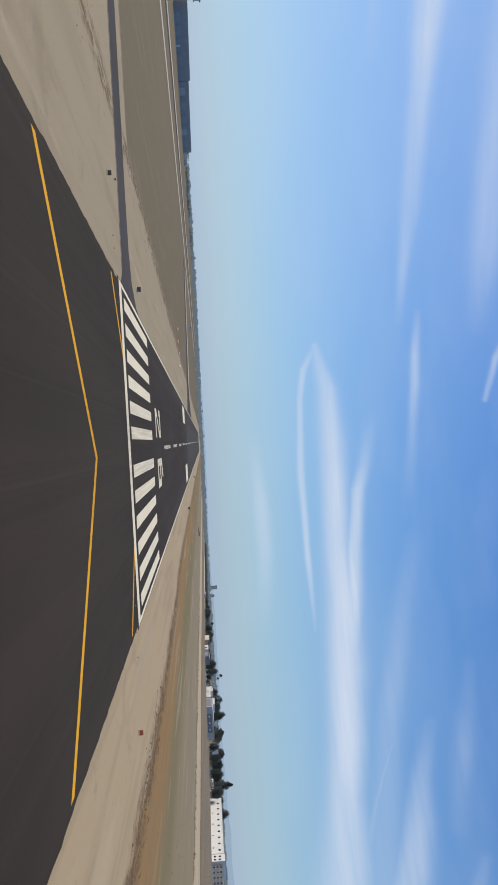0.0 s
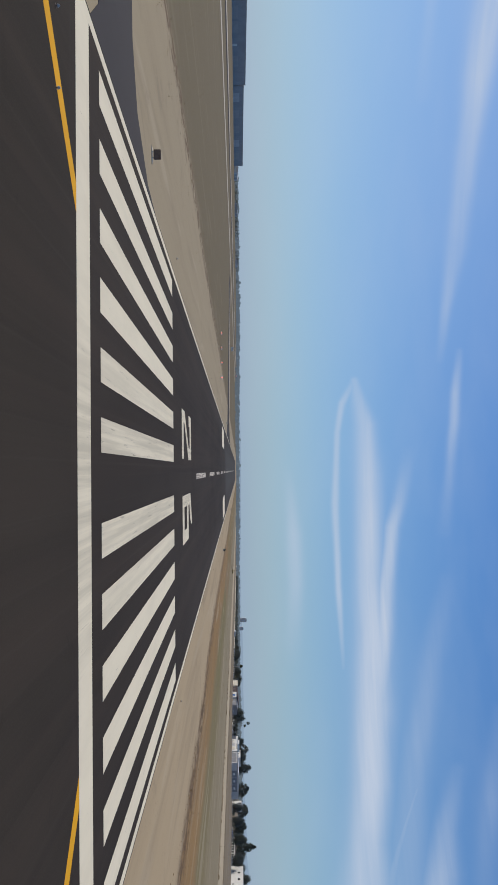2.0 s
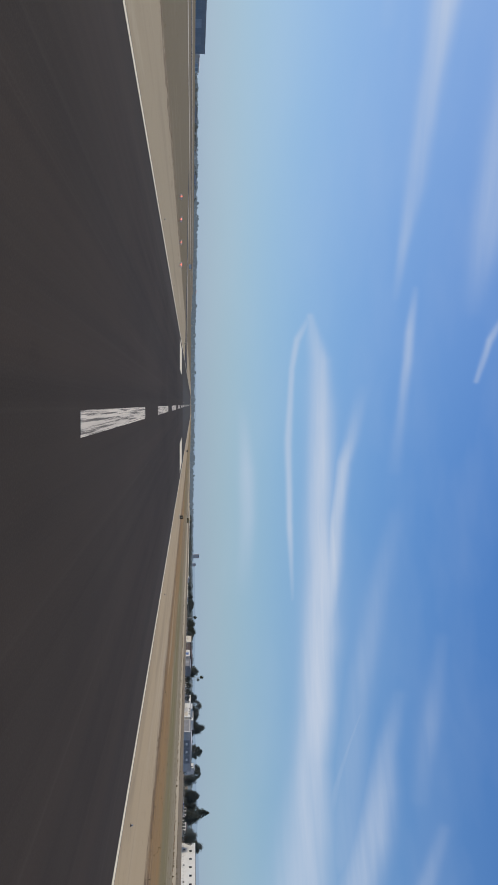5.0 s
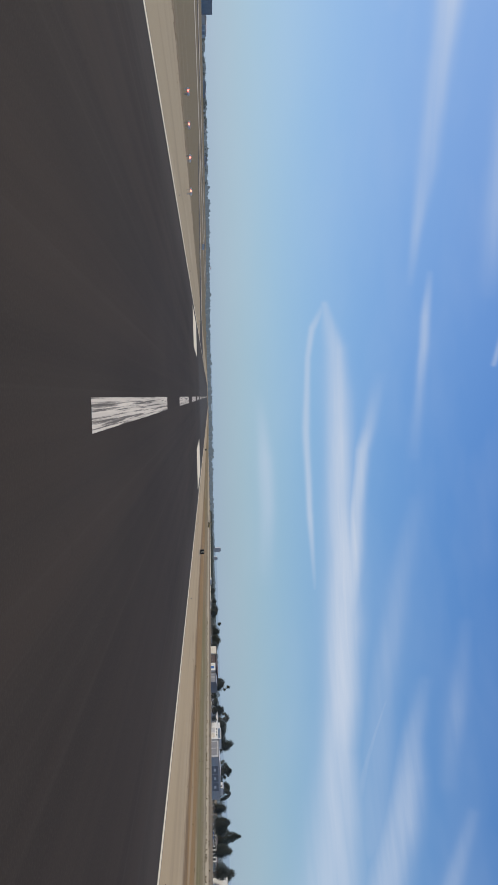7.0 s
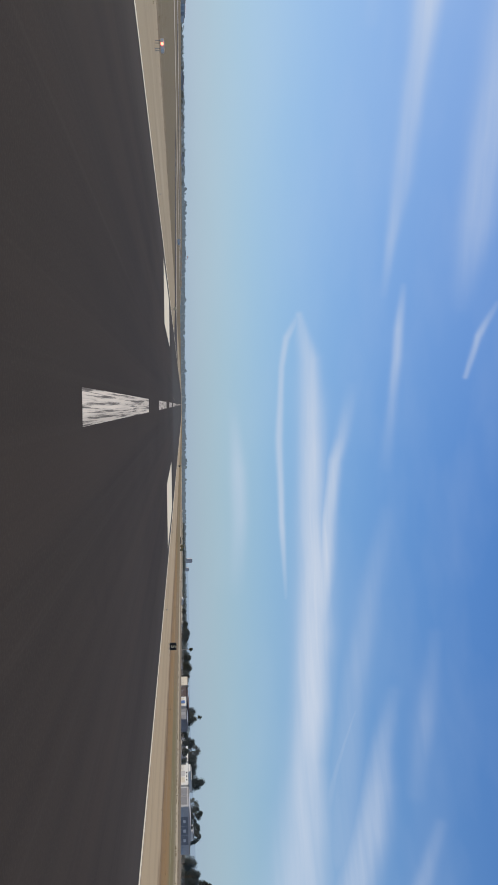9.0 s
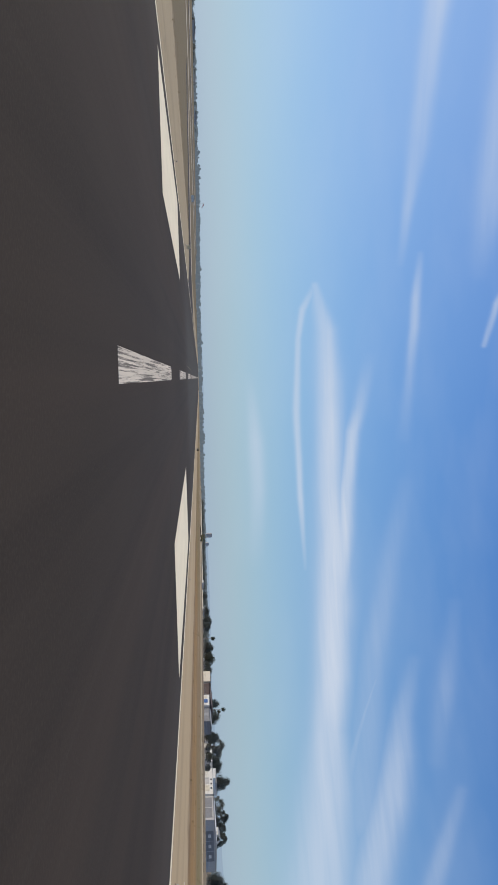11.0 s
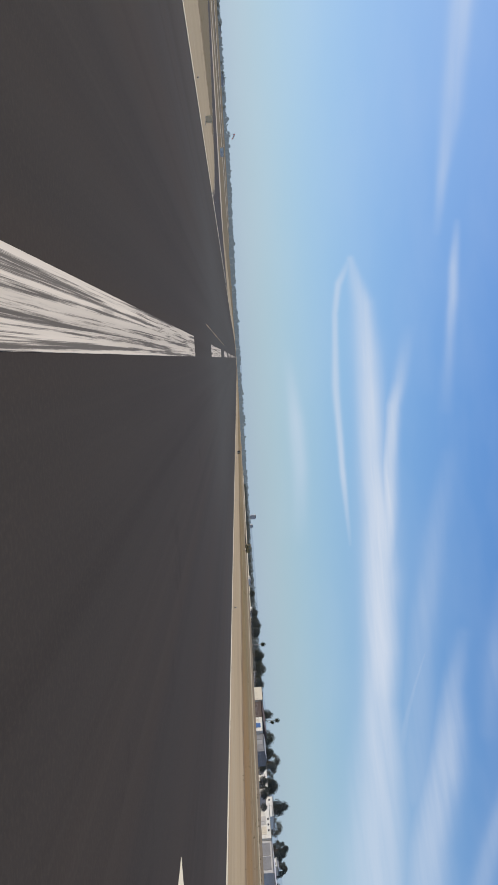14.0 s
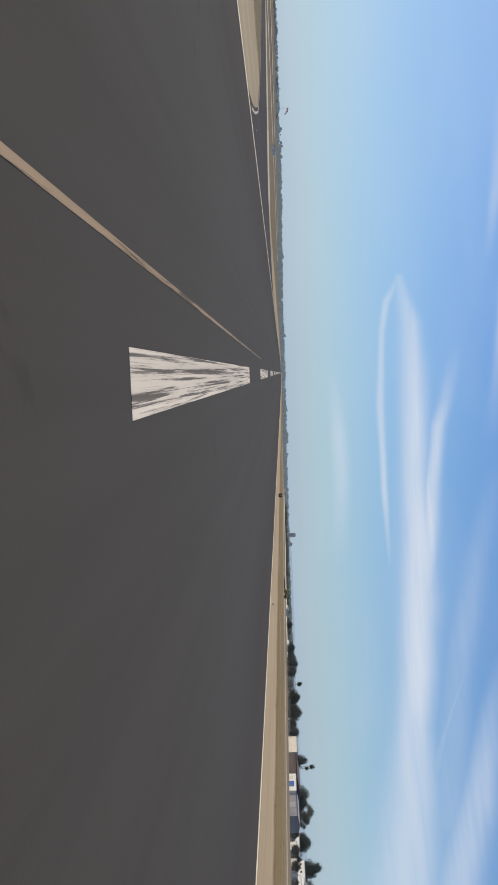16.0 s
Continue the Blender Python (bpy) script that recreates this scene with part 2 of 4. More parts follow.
def paint(name, base, wear, dirt=(0.045, 0.037, 0.030), scale=(9.0, 0.22)):
    """Road paint; wear from 0 (whole) to 1 (mostly scuffed off by tyres)."""
    m = Mat(name, 0.8)
    m.b.inputs["Specular IOR Level"].default_value = 0.1
    soil = m.noise((0.5, 0.09, 1), 5, 0.65)
    col = m.mix(m.math("MULTIPLY", m.span(soil, 0.35, 0.75), 0.22), base, tuple(0.62 * c for c in base))
    inner = m.span(m.math("ABSOLUTE", m.axis(0), 0), 10.0, 2.5)
    # grey rubber film along the wheel tracks
    film = m.span(m.noise((1.3, 0.025, 1), 5, 0.6), 0.36, 0.62, 0.0, 0.5)
    col = m.mix(m.math("MULTIPLY", film, inner), col, tuple(0.5 * c for c in base))
    scuff = m.noise((*scale, 1), 7, 0.72, 0.25)
    hard = m.span(scuff, 0.70 - 0.22 * wear, 0.78 - 0.2 * wear)
    chips = m.noise((9, 9, 1), 4, 0.7)
    lost = m.math("MAXIMUM", m.math("MULTIPLY", hard, 0.85), m.math("MULTIPLY", m.span(chips, 0.68, 0.76), 0.5))
    # short tyre skids near the middle of the runway
    skid = m.math("MULTIPLY", m.span(m.noise((4.5, 0.22, 1), 5, 0.65), 0.60, 0.72), m.math("MULTIPLY", inner, 0.45))
    lost = m.math("MAXIMUM", lost, skid)
    m.colour(m.mix(lost, col, dirt))
    m.bump(chips, 0.15, 0.004)
    return m.m


def earth():
    """Dry field: bare shoulders by the runway, red earth, weeds, mown brown grass, by distance from the runway."""
    m = Mat("dry_earth", 0.95)
    x, y = m.axis(0), m.axis(1)
    bend = m.math("MULTIPLY", m.math("SUBTRACT", m.noise((0.018, 0.008, 1), 4, 0.6), 0.5), 9.0)
    ragged = m.math("MULTIPLY", m.math("SUBTRACT", m.noise((0.35, 0.12, 1), 5, 0.7), 0.5), 7.0)
    east = m.math("MULTIPLY", m.span(y, 90, 190), m.math("MULTIPLY", m.span(x, 5, 20), m.span(x, 72, 52, 0.0, 5.0)))
    across = m.math("ADD", m.math("ADD", x, east), m.math("ADD", bend, ragged))
    ramp = m.t.nodes.new("ShaderNodeValToRGB")
    unit = m.t.nodes.new("ShaderNodeMapRange")
    unit.inputs[1].default_value, unit.inputs[2].default_value = -130, 250
    m.link(across, unit.inputs[0])
    m.link(unit.outputs[0], ramp.inputs[0])
    stops = [(-130, FIELD), (-50, FIELD), (-46, TAN_L), (-20, TAN_L), (20, TAN), (40, TAN), (42, TUFT), (44, RED), (55, RED), (60, WEED), (67, WEED),
             (77, STRAW), (142, STRAW), (148, PALE), (181, PALE), (185, FIELD_R), (250, FIELD_R)]
    e = ramp.color_ramp.elements
    while len(e) < len(stops):
        e.new(0.5)
    for el_, (at, c) in zip(e, stops):
        el_.position = (at + 130) / 380
        el_.color = (*c, 1)
    col = ramp.outputs[0]
    green = m.math("MULTIPLY", m.span(m.math("ABSOLUTE", m.math("SUBTRACT", across, 63.5), 0), 5.0, 2.0), m.math("MULTIPLY", m.span(y, 150, 260), m.span(m.noise((0.3, 0.02, 1), 4, 0.6), 0.35, 0.6)))
    col = m.mix(m.math("MULTIPLY", green, 0.65), col, (0.168, 0.148, 0.048))
    dry = m.math("MULTIPLY", m.span(m.math("ABSOLUTE", m.math("SUBTRACT", across, 63.5), 0), 9.0, 5.0), m.span(y, 335, 420))
    col = m.mix(m.math("MULTIPLY", dry, 0.85), col, (0.245, 0.162, 0.082))
    olive = m.math("MULTIPLY", m.span(m.math("ABSOLUTE", m.math("SUBTRACT", across, 54.0), 0), 15.0, 9.0), m.span(y, 420, 490))
    col = m.mix(m.math("MULTIPLY", olive, m.span(m.noise((0.25, 0.02, 1), 4, 0.6), 0.3, 0.6, 0.25, 0.8)), col, (0.190, 0.150, 0.062))
    # bare strip along the far side of the joining taxiway
    col = m.mix(m.math("MULTIPLY", m.span(m.math("ADD", y, ragged), 33, 28), m.span(x, -30, -45)), col, TAN_L)
    bare = m.span(x, -50, -30, 0.08, 0.30)
    long = m.noise((0.30, 0.018, 1), 4, 0.55, 0.6)
    col = m.mix(m.math("MULTIPLY", m.span(long, 0.46, 0.72), bare), col, (0.19, 0.145, 0.09))
    stain = m.noise((0.20, 0.014, 1), 4, 0.55, 0.5)
    col = m.mix(m.math("MULTIPLY", m.span(stain, 0.55, 0.68), bare), col, (0.47, 0.39, 0.27))
    blot = m.noise((0.11, 0.05, 1), 5, 0.7, 1.2)
    col = m.mix(m.math("MULTIPLY", m.span(blot, 0.56, 0.70), 0.35), col, (0.20, 0.155, 0.10))
    tuft = m.noise((2.2, 0.7, 1), 4, 0.75)
    col = m.mix(m.math("MULTIPLY", m.span(tuft, 0.58, 0.75), 0.4), col, (0.13, 0.10, 0.055))
    ruts = m.math("MULTIPLY", m.span(m.noise((1.4, 0.018, 1), 5, 0.65), 0.50, 0.66), m.span(m.math("ABSOLUTE", m.math("SUBTRACT", across, 49.5), 0), 8.0, 4.0, 0.0, 0.5))
    col = m.mix(ruts, col, (0.17, 0.105, 0.047))
    # clods and dry tufts along the mower's edges
    clod = m.noise((0.8, 0.16, 1), 6, 0.72, 0.5)
    for at, half in ((43.0, 4.2), (146.5, 4.5), (183.5, 4.0), (-47, 3.0)):
        near = m.span(m.math("ABSOLUTE", m.math("SUBTRACT", across, at), 0), half, 0.3)
        col = m.mix(m.math("MULTIPLY", near, m.math("MULTIPLY", m.span(clod, 0.42, 0.56), 0.8 if at > 100 else m.math("MAXIMUM", m.span(y, 230, 110, 0.45, 0.95), m.span(x, -20, -40, 0.0, 0.9)))), col, (0.115, 0.070, 0.034))
    m.colour(col)
    m.bump(m.noise((3, 3, 3), 5, 0.7), 0.5, 0.05)
    return m.m


TUFT = (0.23, 0.15, 0.075)
FIELD, TAN_L, TAN = (0.146, 0.114, 0.060), (0.325, 0.262, 0.163), (0.405, 0.308, 0.182)
RED, WEED, STRAW, PALE, FIELD_R = (0.272, 0.164, 0.060), (0.195, 0.156, 0.070), (0.255, 0.205, 0.118), (0.46, 0.375, 0.245), (0.20, 0.155, 0.095)
EARTH = earth()
TARMAC = asphalt("runway_asphalt", (0.034, 0.0268, 0.0205), (0.050, 0.0400, 0.0312))
PAD_TARMAC = asphalt("pad_asphalt", (0.033, 0.0265, 0.0195), (0.047, 0.038, 0.0285))
TAXI = asphalt("taxiway_asphalt", (0.054, 0.049, 0.048), (0.072, 0.065, 0.062), False)
WHITE = paint("white_paint", (0.77, 0.690, 0.510), 0.22)
WHITE_SCUFFED = paint("scuffed_white_paint", (0.77, 0.690, 0.510), 0.60, (0.045, 0.037, 0.030), (4.5, 0.55))
WHITE_WORN = paint("worn_white_paint", (0.72, 0.64, 0.52), 1.0, (0.05, 0.042, 0.036), (9.0, 0.075))
YELLOW = paint("yellow_paint", (0.74, 0.37, 0.018), 0.1)
PALE_DIRT = plain("pale_dirt", (0.44, 0.38, 0.29), (0.52, 0.45, 0.35), (0.2, 0.05, 1), 0.95)
YELLOW_WORN = paint("worn_yellow_paint", (0.34, 0.28, 0.18), 0.6)
YELLOW_FAINT = paint("faint_yellow_paint", (0.34, 0.25, 0.16), 0.9)
BLACK = plain("black_board", (0.018, 0.018, 0.018), (0.03, 0.03, 0.028), (3, 3, 3), 0.5)
METAL = plain("grey_metal", (0.30, 0.31, 0.32), (0.38, 0.38, 0.38), (2, 2, 2), 0.45, 0.6)
STUCCO = plain("white_stucco", (0.78, 0.76, 0.70), (0.84, 0.82, 0.77), (0.2, 0.2, 0.2), 0.85)
CREAM = plain("cream_wall", (0.70, 0.64, 0.52), (0.76, 0.70, 0.58), (0.2, 0.2, 0.2), 0.85)
GREY_WALL = plain("blue_grey_sheet", (0.40, 0.385, 0.375), (0.47, 0.455, 0.445), (0.15, 0.15, 0.15), 0.6)
PALE_GREY = plain("pale_grey_sheet", (0.52, 0.51, 0.50), (0.60, 0.59, 0.575), (0.15, 0.15, 0.15), 0.6)
MID_GREY = plain("grey_door_sheet", (0.25, 0.25, 0.26), (0.31, 0.31, 0.32), (0.15, 0.15, 0.15), 0.6)
ROW_GREY = plain("grey_row_sheet", (0.15, 0.165, 0.18), (0.19, 0.205, 0.22), (0.15, 0.15, 0.15), 0.6)
DARK_WALL = plain("dark_blue_sheet", (0.34, 0.34, 0.35), (0.40, 0.40, 0.41), (0.1, 0.1, 0.1), 0.6)
ROOF_BROWN = plain("brown_roofing", (0.10, 0.075, 0.07), (0.13, 0.10, 0.09), (0.4, 0.4, 0.4), 0.9)
ROOF_GREY = plain("grey_roofing", (0.24, 0.25, 0.26), (0.30, 0.31, 0.32), (0.3, 0.3, 0.3), 0.7)
BLUE = plain("blue_panel", (0.05, 0.14, 0.38), (0.06, 0.17, 0.42), (0.5, 0.5, 0.5), 0.5)
RED_PAINT = plain("red_paint", (0.52, 0.13, 0.07), (0.58, 0.17, 0.09), (2, 2, 2), 0.55)
ORANGE = plain("orange_cloth", (0.72, 0.10, 0.05), (0.78, 0.14, 0.07), (2, 2, 2), 0.9)
PALM_BARK = plain("palm_bark", (0.33, 0.29, 0.24), (0.40, 0.36, 0.30), (2, 2, 0.6), 0.95, bump=0.5)
BARK = plain("bark", (0.13, 0.10, 0.075), (0.19, 0.15, 0.11), (2, 2, 0.6), 0.95, bump=0.5)
GLASS = Mat("dark_glass", 0.12).colour((0.02, 0.025, 0.03)).m


def foliage(name, a, b):
    m = Mat(name, 0.75)
    isl = m.t.nodes.new("ShaderNodeNewGeometry").outputs["Random Per Island"]
    m.colour(m.mix(m.math("MULTIPLY", m.random(), 0.4), m.mix(isl, a, b), (0.09, 0.09, 0.05)))
    lit = m.t.nodes.new("ShaderNodeBsdfTranslucent")
    both = m.t.nodes.new("ShaderNodeMixShader")
    both.inputs[0].default_value = 0.5
    m.link(m.b.inputs["Base Color"].links[0].from_socket, lit.inputs["Color"])
    m.link(m.b.outputs[0], both.inputs[1]), m.link(lit.outputs[0], both.inputs[2])
    m.link(both.outputs[0], m.t.nodes["Material Output"].inputs["Surface"])
    return m.m


LEAF = foliage("dark_green_leaves", (0.096, 0.112, 0.108), (0.122, 0.138, 0.126))
GUM = foliage("grey_green_leaves", (0.15, 0.165, 0.155), (0.21, 0.22, 0.20))
PINE = foliage("conifer_needles", (0.055, 0.068, 0.060), (0.085, 0.102, 0.085))
FROND = foliage("palm_fronds", (0.060, 0.075, 0.055), (0.10, 0.112, 0.075))
DRY = foliage("dry_weeds", (0.26, 0.19, 0.10), (0.17, 0.135, 0.065))


# ---- mesh helpers ----
def mesh_of(name, bm, material):
    bm.normal_update()
    me = bpy.data.meshes.new(name)
    bm.to_mesh(me)
    bm.free()
    me.materials.append(material)
    return me


def thing(name, at=(0, 0, 0), turn=0.0):
    ob = new(name)
    ob.matrix_basis = pose(*at, 0, 0, turn)
    return ob


def part(name, bm, material, parent, label=""):
    ob = new(name, mesh_of(name, bm, material))
    ob.parent = parent
    if label:
        tagged(ob, label)
    return ob


def setting(name, bm, material, label, category):
    return tagged(new(name, mesh_of(name, bm, material)), label, category, kind="structure")


def box(bm, x0, x1, y0, y1, z0, z1, bevel=0.0):
    m = Matrix.Translation(((x0 + x1) / 2, (y0 + y1) / 2, (z0 + z1) / 2)) @ Matrix.Diagonal((x1 - x0, y1 - y0, z1 - z0, 1))
    g = bmesh.ops.create_cube(bm, size=1, matrix=m)
    if bevel:
        edges = {e for v in g["verts"] for e in v.link_edges}
        bmesh.ops.bevel(bm, geom=list(edges), offset=bevel, segments=2, affect="EDGES")
    return bm


def boxed(*a, bevel=0.0):
    return box(bmesh.new(), *a, bevel=bevel)


def rod(bm, a, b, r0, r1, sides=8):
    a, b = Vector(a), Vector(b)
    d = b - a
    m = Matrix.Translation((a + b) / 2) @ d.to_track_quat("Z", "Y").to_matrix().to_4x4()
    bmesh.ops.create_cone(bm, cap_ends=True, segments=sides, radius1=r0, radius2=r1, depth=d.length, matrix=m)
    return bm


def slab(points, z, thick, holes=()):
    """A flat plate on the ground with the outline points, its top at z."""
    bm = bmesh.new()
    edges = []
    for loop in (points, *holes):
        vs = [bm.verts.new((x, y, z)) for x, y in loop]
        edges += [bm.edges.new((a, b)) for a, b in zip(vs, vs[1:] + vs[:1])]
    bmesh.ops.triangle_fill(bm, edges=edges, use_beauty=True, use_dissolve=False)
    for f in bm.faces:
        if f.normal.z < 0:
            f.normal_flip()
    g = bmesh.ops.extrude_face_region(bm, geom=bm.faces[:])
    bmesh.ops.translate(bm, verts=[v for v in g["geom"] if isinstance(v, bmesh.types.BMVert)], vec=(0, 0, thick))
    for v in bm.verts:
        v.co.z -= thick
    bmesh.ops.recalc_face_normals(bm, faces=bm.faces[:])
    return bm


def rect(x0, x1, y0, y1):
    return [(x0, y0), (x1, y0), (x1, y1), (x0, y1)]


def level(x):
    """Height of the land: flat by the runway, rising to the left, falling to the right."""
    if x < -210:
        return min(6.0, 0.039 * (-x - 210))
    if x > 246:
        return max(-5.2, -0.0165 * (x - 110))
    if x > 78:
        return -2.2 * min(1.0, (x - 78) / 69)
    return 0.0


# ---- ground ----
def ground():
    bm = bmesh.new()
    xs = [-4900, -2500, -1200, -600, -420, -370, -364, -300, -250, -210, -120, -60, 0, 60, 78, 100, 120, 147, 182, 246, 290, 340, 425, 600, 1200, 2500, 4900]
    ys = [-4900, -1500, -500, -150, 0, 150, 400, 800, 1400, 2200, 3200, 4900]
    grid = [[bm.verts.new((x, y, level(x) - 0.03)) for x in xs] for y in ys]
    for r0, r1 in zip(grid, grid[1:]):
        for i in range(len(xs) - 1):
            bm.faces.new((r0[i], r0[i + 1], r1[i + 1], r1[i]))
    return setting("ground", bm, EARTH, "dry brown airfield ground with bare earth shoulders", "ground")


ground()

# ---- runway with its markings ----
W = 22.45
runway = setting("runway", slab(rect(-W - 0.15, W + 0.15, 0, 1835), 0, 0.3), TARMAC, "long dark asphalt runway with white painted markings", "runway")


def pad_edge(s):
    """The pad's side, with earth drifted unevenly over it."""
    return [(s * (22.05 + 0.12 * noise.noise((s * 3.0, y * 0.35, 0.5)) + 0.14 * noise.noise((s * 7.0, y * 1.7, 2.5))), y) for y in range(-124, 0, 1)]


pad = setting("blast_pad", slab([(-22.1, -125), (22.1, -125)] + pad_edge(1) + [(22.1, -0.002), (-22.1, -0.002)] + pad_edge(-1)[::-1], 0, 0.3), PAD_TARMAC, "dark asphalt pad before the threshold with yellow chevrons", "pavement")
TOP = 0.006


def mark(name, points, material, parent=runway, holes=(), label=""):
    return part(name, slab(points, TOP, 0.006, holes), material, parent, label)


mark("threshold_bar", rect(-W, W, 1.35, 4.5), WHITE, label="white painted bar across the runway")
PITCH = 3.505
KEY = mesh_of("threshold_stripe", slab(rect(-0.876, 0.876, 0, 45.4), TOP, 0.006), WHITE)
for k in range(6):
    for s in (-1, 1):
        o = new("threshold_stripe", KEY)
        o.parent = runway
        o.location = (s * (PITCH * (k + 0.75)), 7.35, 0)
mark("numeral", [(-8.4, 65.8), (-8.4, 71.0), (-3.9, 79.0), (-3.9, 81.4), (-6.9, 81.4), (-6.9, 79.4), (-8.4, 79.4), (-8.4, 84.6), (-2.3, 84.6),
                 (-2.3, 78.4), (-6.9, 70.6), (-6.9, 69.0), (-2.3, 69.0), (-2.3, 65.8)], WHITE_SCUFFED, label="painted white numeral two")
mark("numeral", [(2.3, 65.8), (2.3, 82.0), (6.6, 85.4), (6.8, 83.6), (6.2, 81.8), (3.8, 79.6), (3.8, 77.4), (8.3, 77.4), (8.3, 65.8)], WHITE_SCUFFED,
     holes=([(3.8, 69.1), (3.8, 74.1), (6.7, 74.1), (6.7, 69.1)],), label="painted white numeral six")
STRIPE = mesh_of("centreline_stripe", slab(rect(-0.46, 0.46, 0, 37.4), TOP, 0.006), WHITE_WORN)
for k in range(27):
    o = new("centreline_stripe", STRIPE)
    o.parent = runway
    o.location = (0.1, 99.2 + 62.05 * k, 0)
for s in (-1, 1):
    mark("edge_stripe", rect(*sorted((s * W, s * (W - 0.58))), 4.5, 1834), WHITE)
    mark("aiming_point_mark", rect(*sorted((s * 11.15, s * 20.1)), 317.9, 363.6), WHITE, label="broad white painted block")


def chevron(apex, reach, limit):
    """Arms running back from the apex at about 43 degrees to the half-width reach, ending at y = limit."""
    k, w = 1.0, 1.3
    for s in (-1, 1):
        c0, c1 = max(0.0, (apex - limit) / k), max(0.0, (apex - w - limit) / k)
        a = [(s * c0, apex - c0 * k), (s * reach, apex - reach * k), (s * reach, apex - reach * k - w), (s * c1, apex - w - c1 * k)]
        mark("chevron_arm", a if s < 0 else a[::-1], YELLOW, pad)


chevron(-29.6, 21.4, -29.6)
chevron(14.5, 21.4, 1.34)
chevron(-73.7, 21.4, -73.7)
mark("lead_off_line", [(-1.65, 402), (-1.55, 402), (-1.27, 476), (-1.34, 476)], YELLOW_FAINT)

# ---- taxiways on the left ----
connector = setting("taxiway_1", slab([(-22.6, 5.0), (-24.5, 7.4), (-30, 7.6), (-209, 14.4), (-209, 27.2), (-40, 20.5), (-30, 21.0), (-26, 23.5), (-23.2, 30), (-22.6, 36)], -0.008, 0.2),
                    TAXI, "blue-grey asphalt taxiway joining the runway start", "taxiway")
mark("edge_line", [(-25, 7.7), (-208, 14.46), (-208, 14.66), (-25, 7.9)], PALE_DIRT, connector)
mark("edge_line", [(-41, 20.3), (-208, 26.85), (-208, 26.97), (-41, 20.42)], YELLOW_WORN, connector)
NEAR = [(-22.6, 466), (-24.6, 475), (-27.0, 484), (-29.5, 492.5), (-34, 506.5), (-42, 524), (-54, 546), (-73, 578), (-97, 617), (-126, 661), (-206, 790)]
FAR = [(-206, 862), (-140, 752), (-92, 678), (-66, 640), (-52, 617), (-44, 611), (-38, 616), (-31, 636), (-26, 655), (-22.6, 676)]
exit_way = setting("taxiway_2", slab(NEAR + FAR, -0.008, 0.2), TAXI, "asphalt runway exit curving away round a bare island", "taxiway")


def ribbon(name, line, off, width, material, parent):
    """A painted or worn line that runs beside a bent edge at the distance off."""
    def beside(d):
        out = []
        for k, p in enumerate(line):
            a, c = Vector(line[max(0, k - 1)]), Vector(line[min(len(line) - 1, k + 1)])
            t = (c - a).normalized()
            out.append((p[0] - t.y * d, p[1] + t.x * d))
        return out
    return mark(name, beside(off) + beside(off + width)[::-1], material, parent)


ribbon("edge_line", NEAR[1:], -0.15, 0.25, YELLOW_WORN, exit_way)
ribbon("edge_line", NEAR[1:], -0.85, 0.28, PALE_DIRT, exit_way)
bank = FAR[:6] + [(x + 4, y + 34) for x, y in FAR[:6]][::-1]
setting("verge", slab(bank, -0.004, 0.2), PALE_DIRT, "pale bare strip along the far side of the exit", "ground")


def road(name, x0, x1, y0, y1, material, label):
    bm = bmesh.new()
    n = 40
    rows = []
    for i in range(n + 1):
        y = y0 + (y1 - y0) * i / n
        w = 1.2 * noise.noise((x0 * 0.1, y * 0.02, 3))
        rows.append([bm.verts.new((x, y, level(x) + 0.02)) for x in (x0 + w, x1 + w)])
    for a, b in zip(rows, rows[1:]):
        bm.faces.new((a[0], a[1], b[1], b[0]))
    return setting(name, bm, material, label, "road")


GRAVEL = plain("pale_gravel", (0.46, 0.41, 0.33), (0.54, 0.48, 0.39), (0.2, 0.05, 1), 0.95)
road("road_1", -236, -228, -700, 2600, GRAVEL, "pale gravel track along the airfield")
road("road_2", -292, -282, -700, 2600, GRAVEL, "pale gravel track before the hangars")
road("taxiway_3", -281.5, -268, -700, 2600, TAXI, "narrow asphalt lane beside a gravel track")


# ---- trees ----
def leaf_cards(bm, rng, centre, radius, count, size):
    """Small leaf clumps in a loose ball; each a bent pair of triangles."""
    for _ in range(count):
        d = Vector((rng.gauss(0, 1), rng.gauss(0, 1), rng.gauss(0, 0.8))).normalized() * radius * rng.random() ** 0.45
        c = Vector(centre) + d
        u = Vector((rng.gauss(0, 1), rng.gauss(0, 1), rng.gauss(0, 0.6))).normalized() * size * rng.uniform(0.6, 1.3)
        v = u.orthogonal().normalized() * size * rng.uniform(0.35, 0.8)
        a, b, e, f = (bm.verts.new(p) for p in (c - u, c + v + u * 0.2, c + u, c - v + u * 0.1))
        bm.faces.new((a, b, e))
        bm.faces.new((a, e, f))


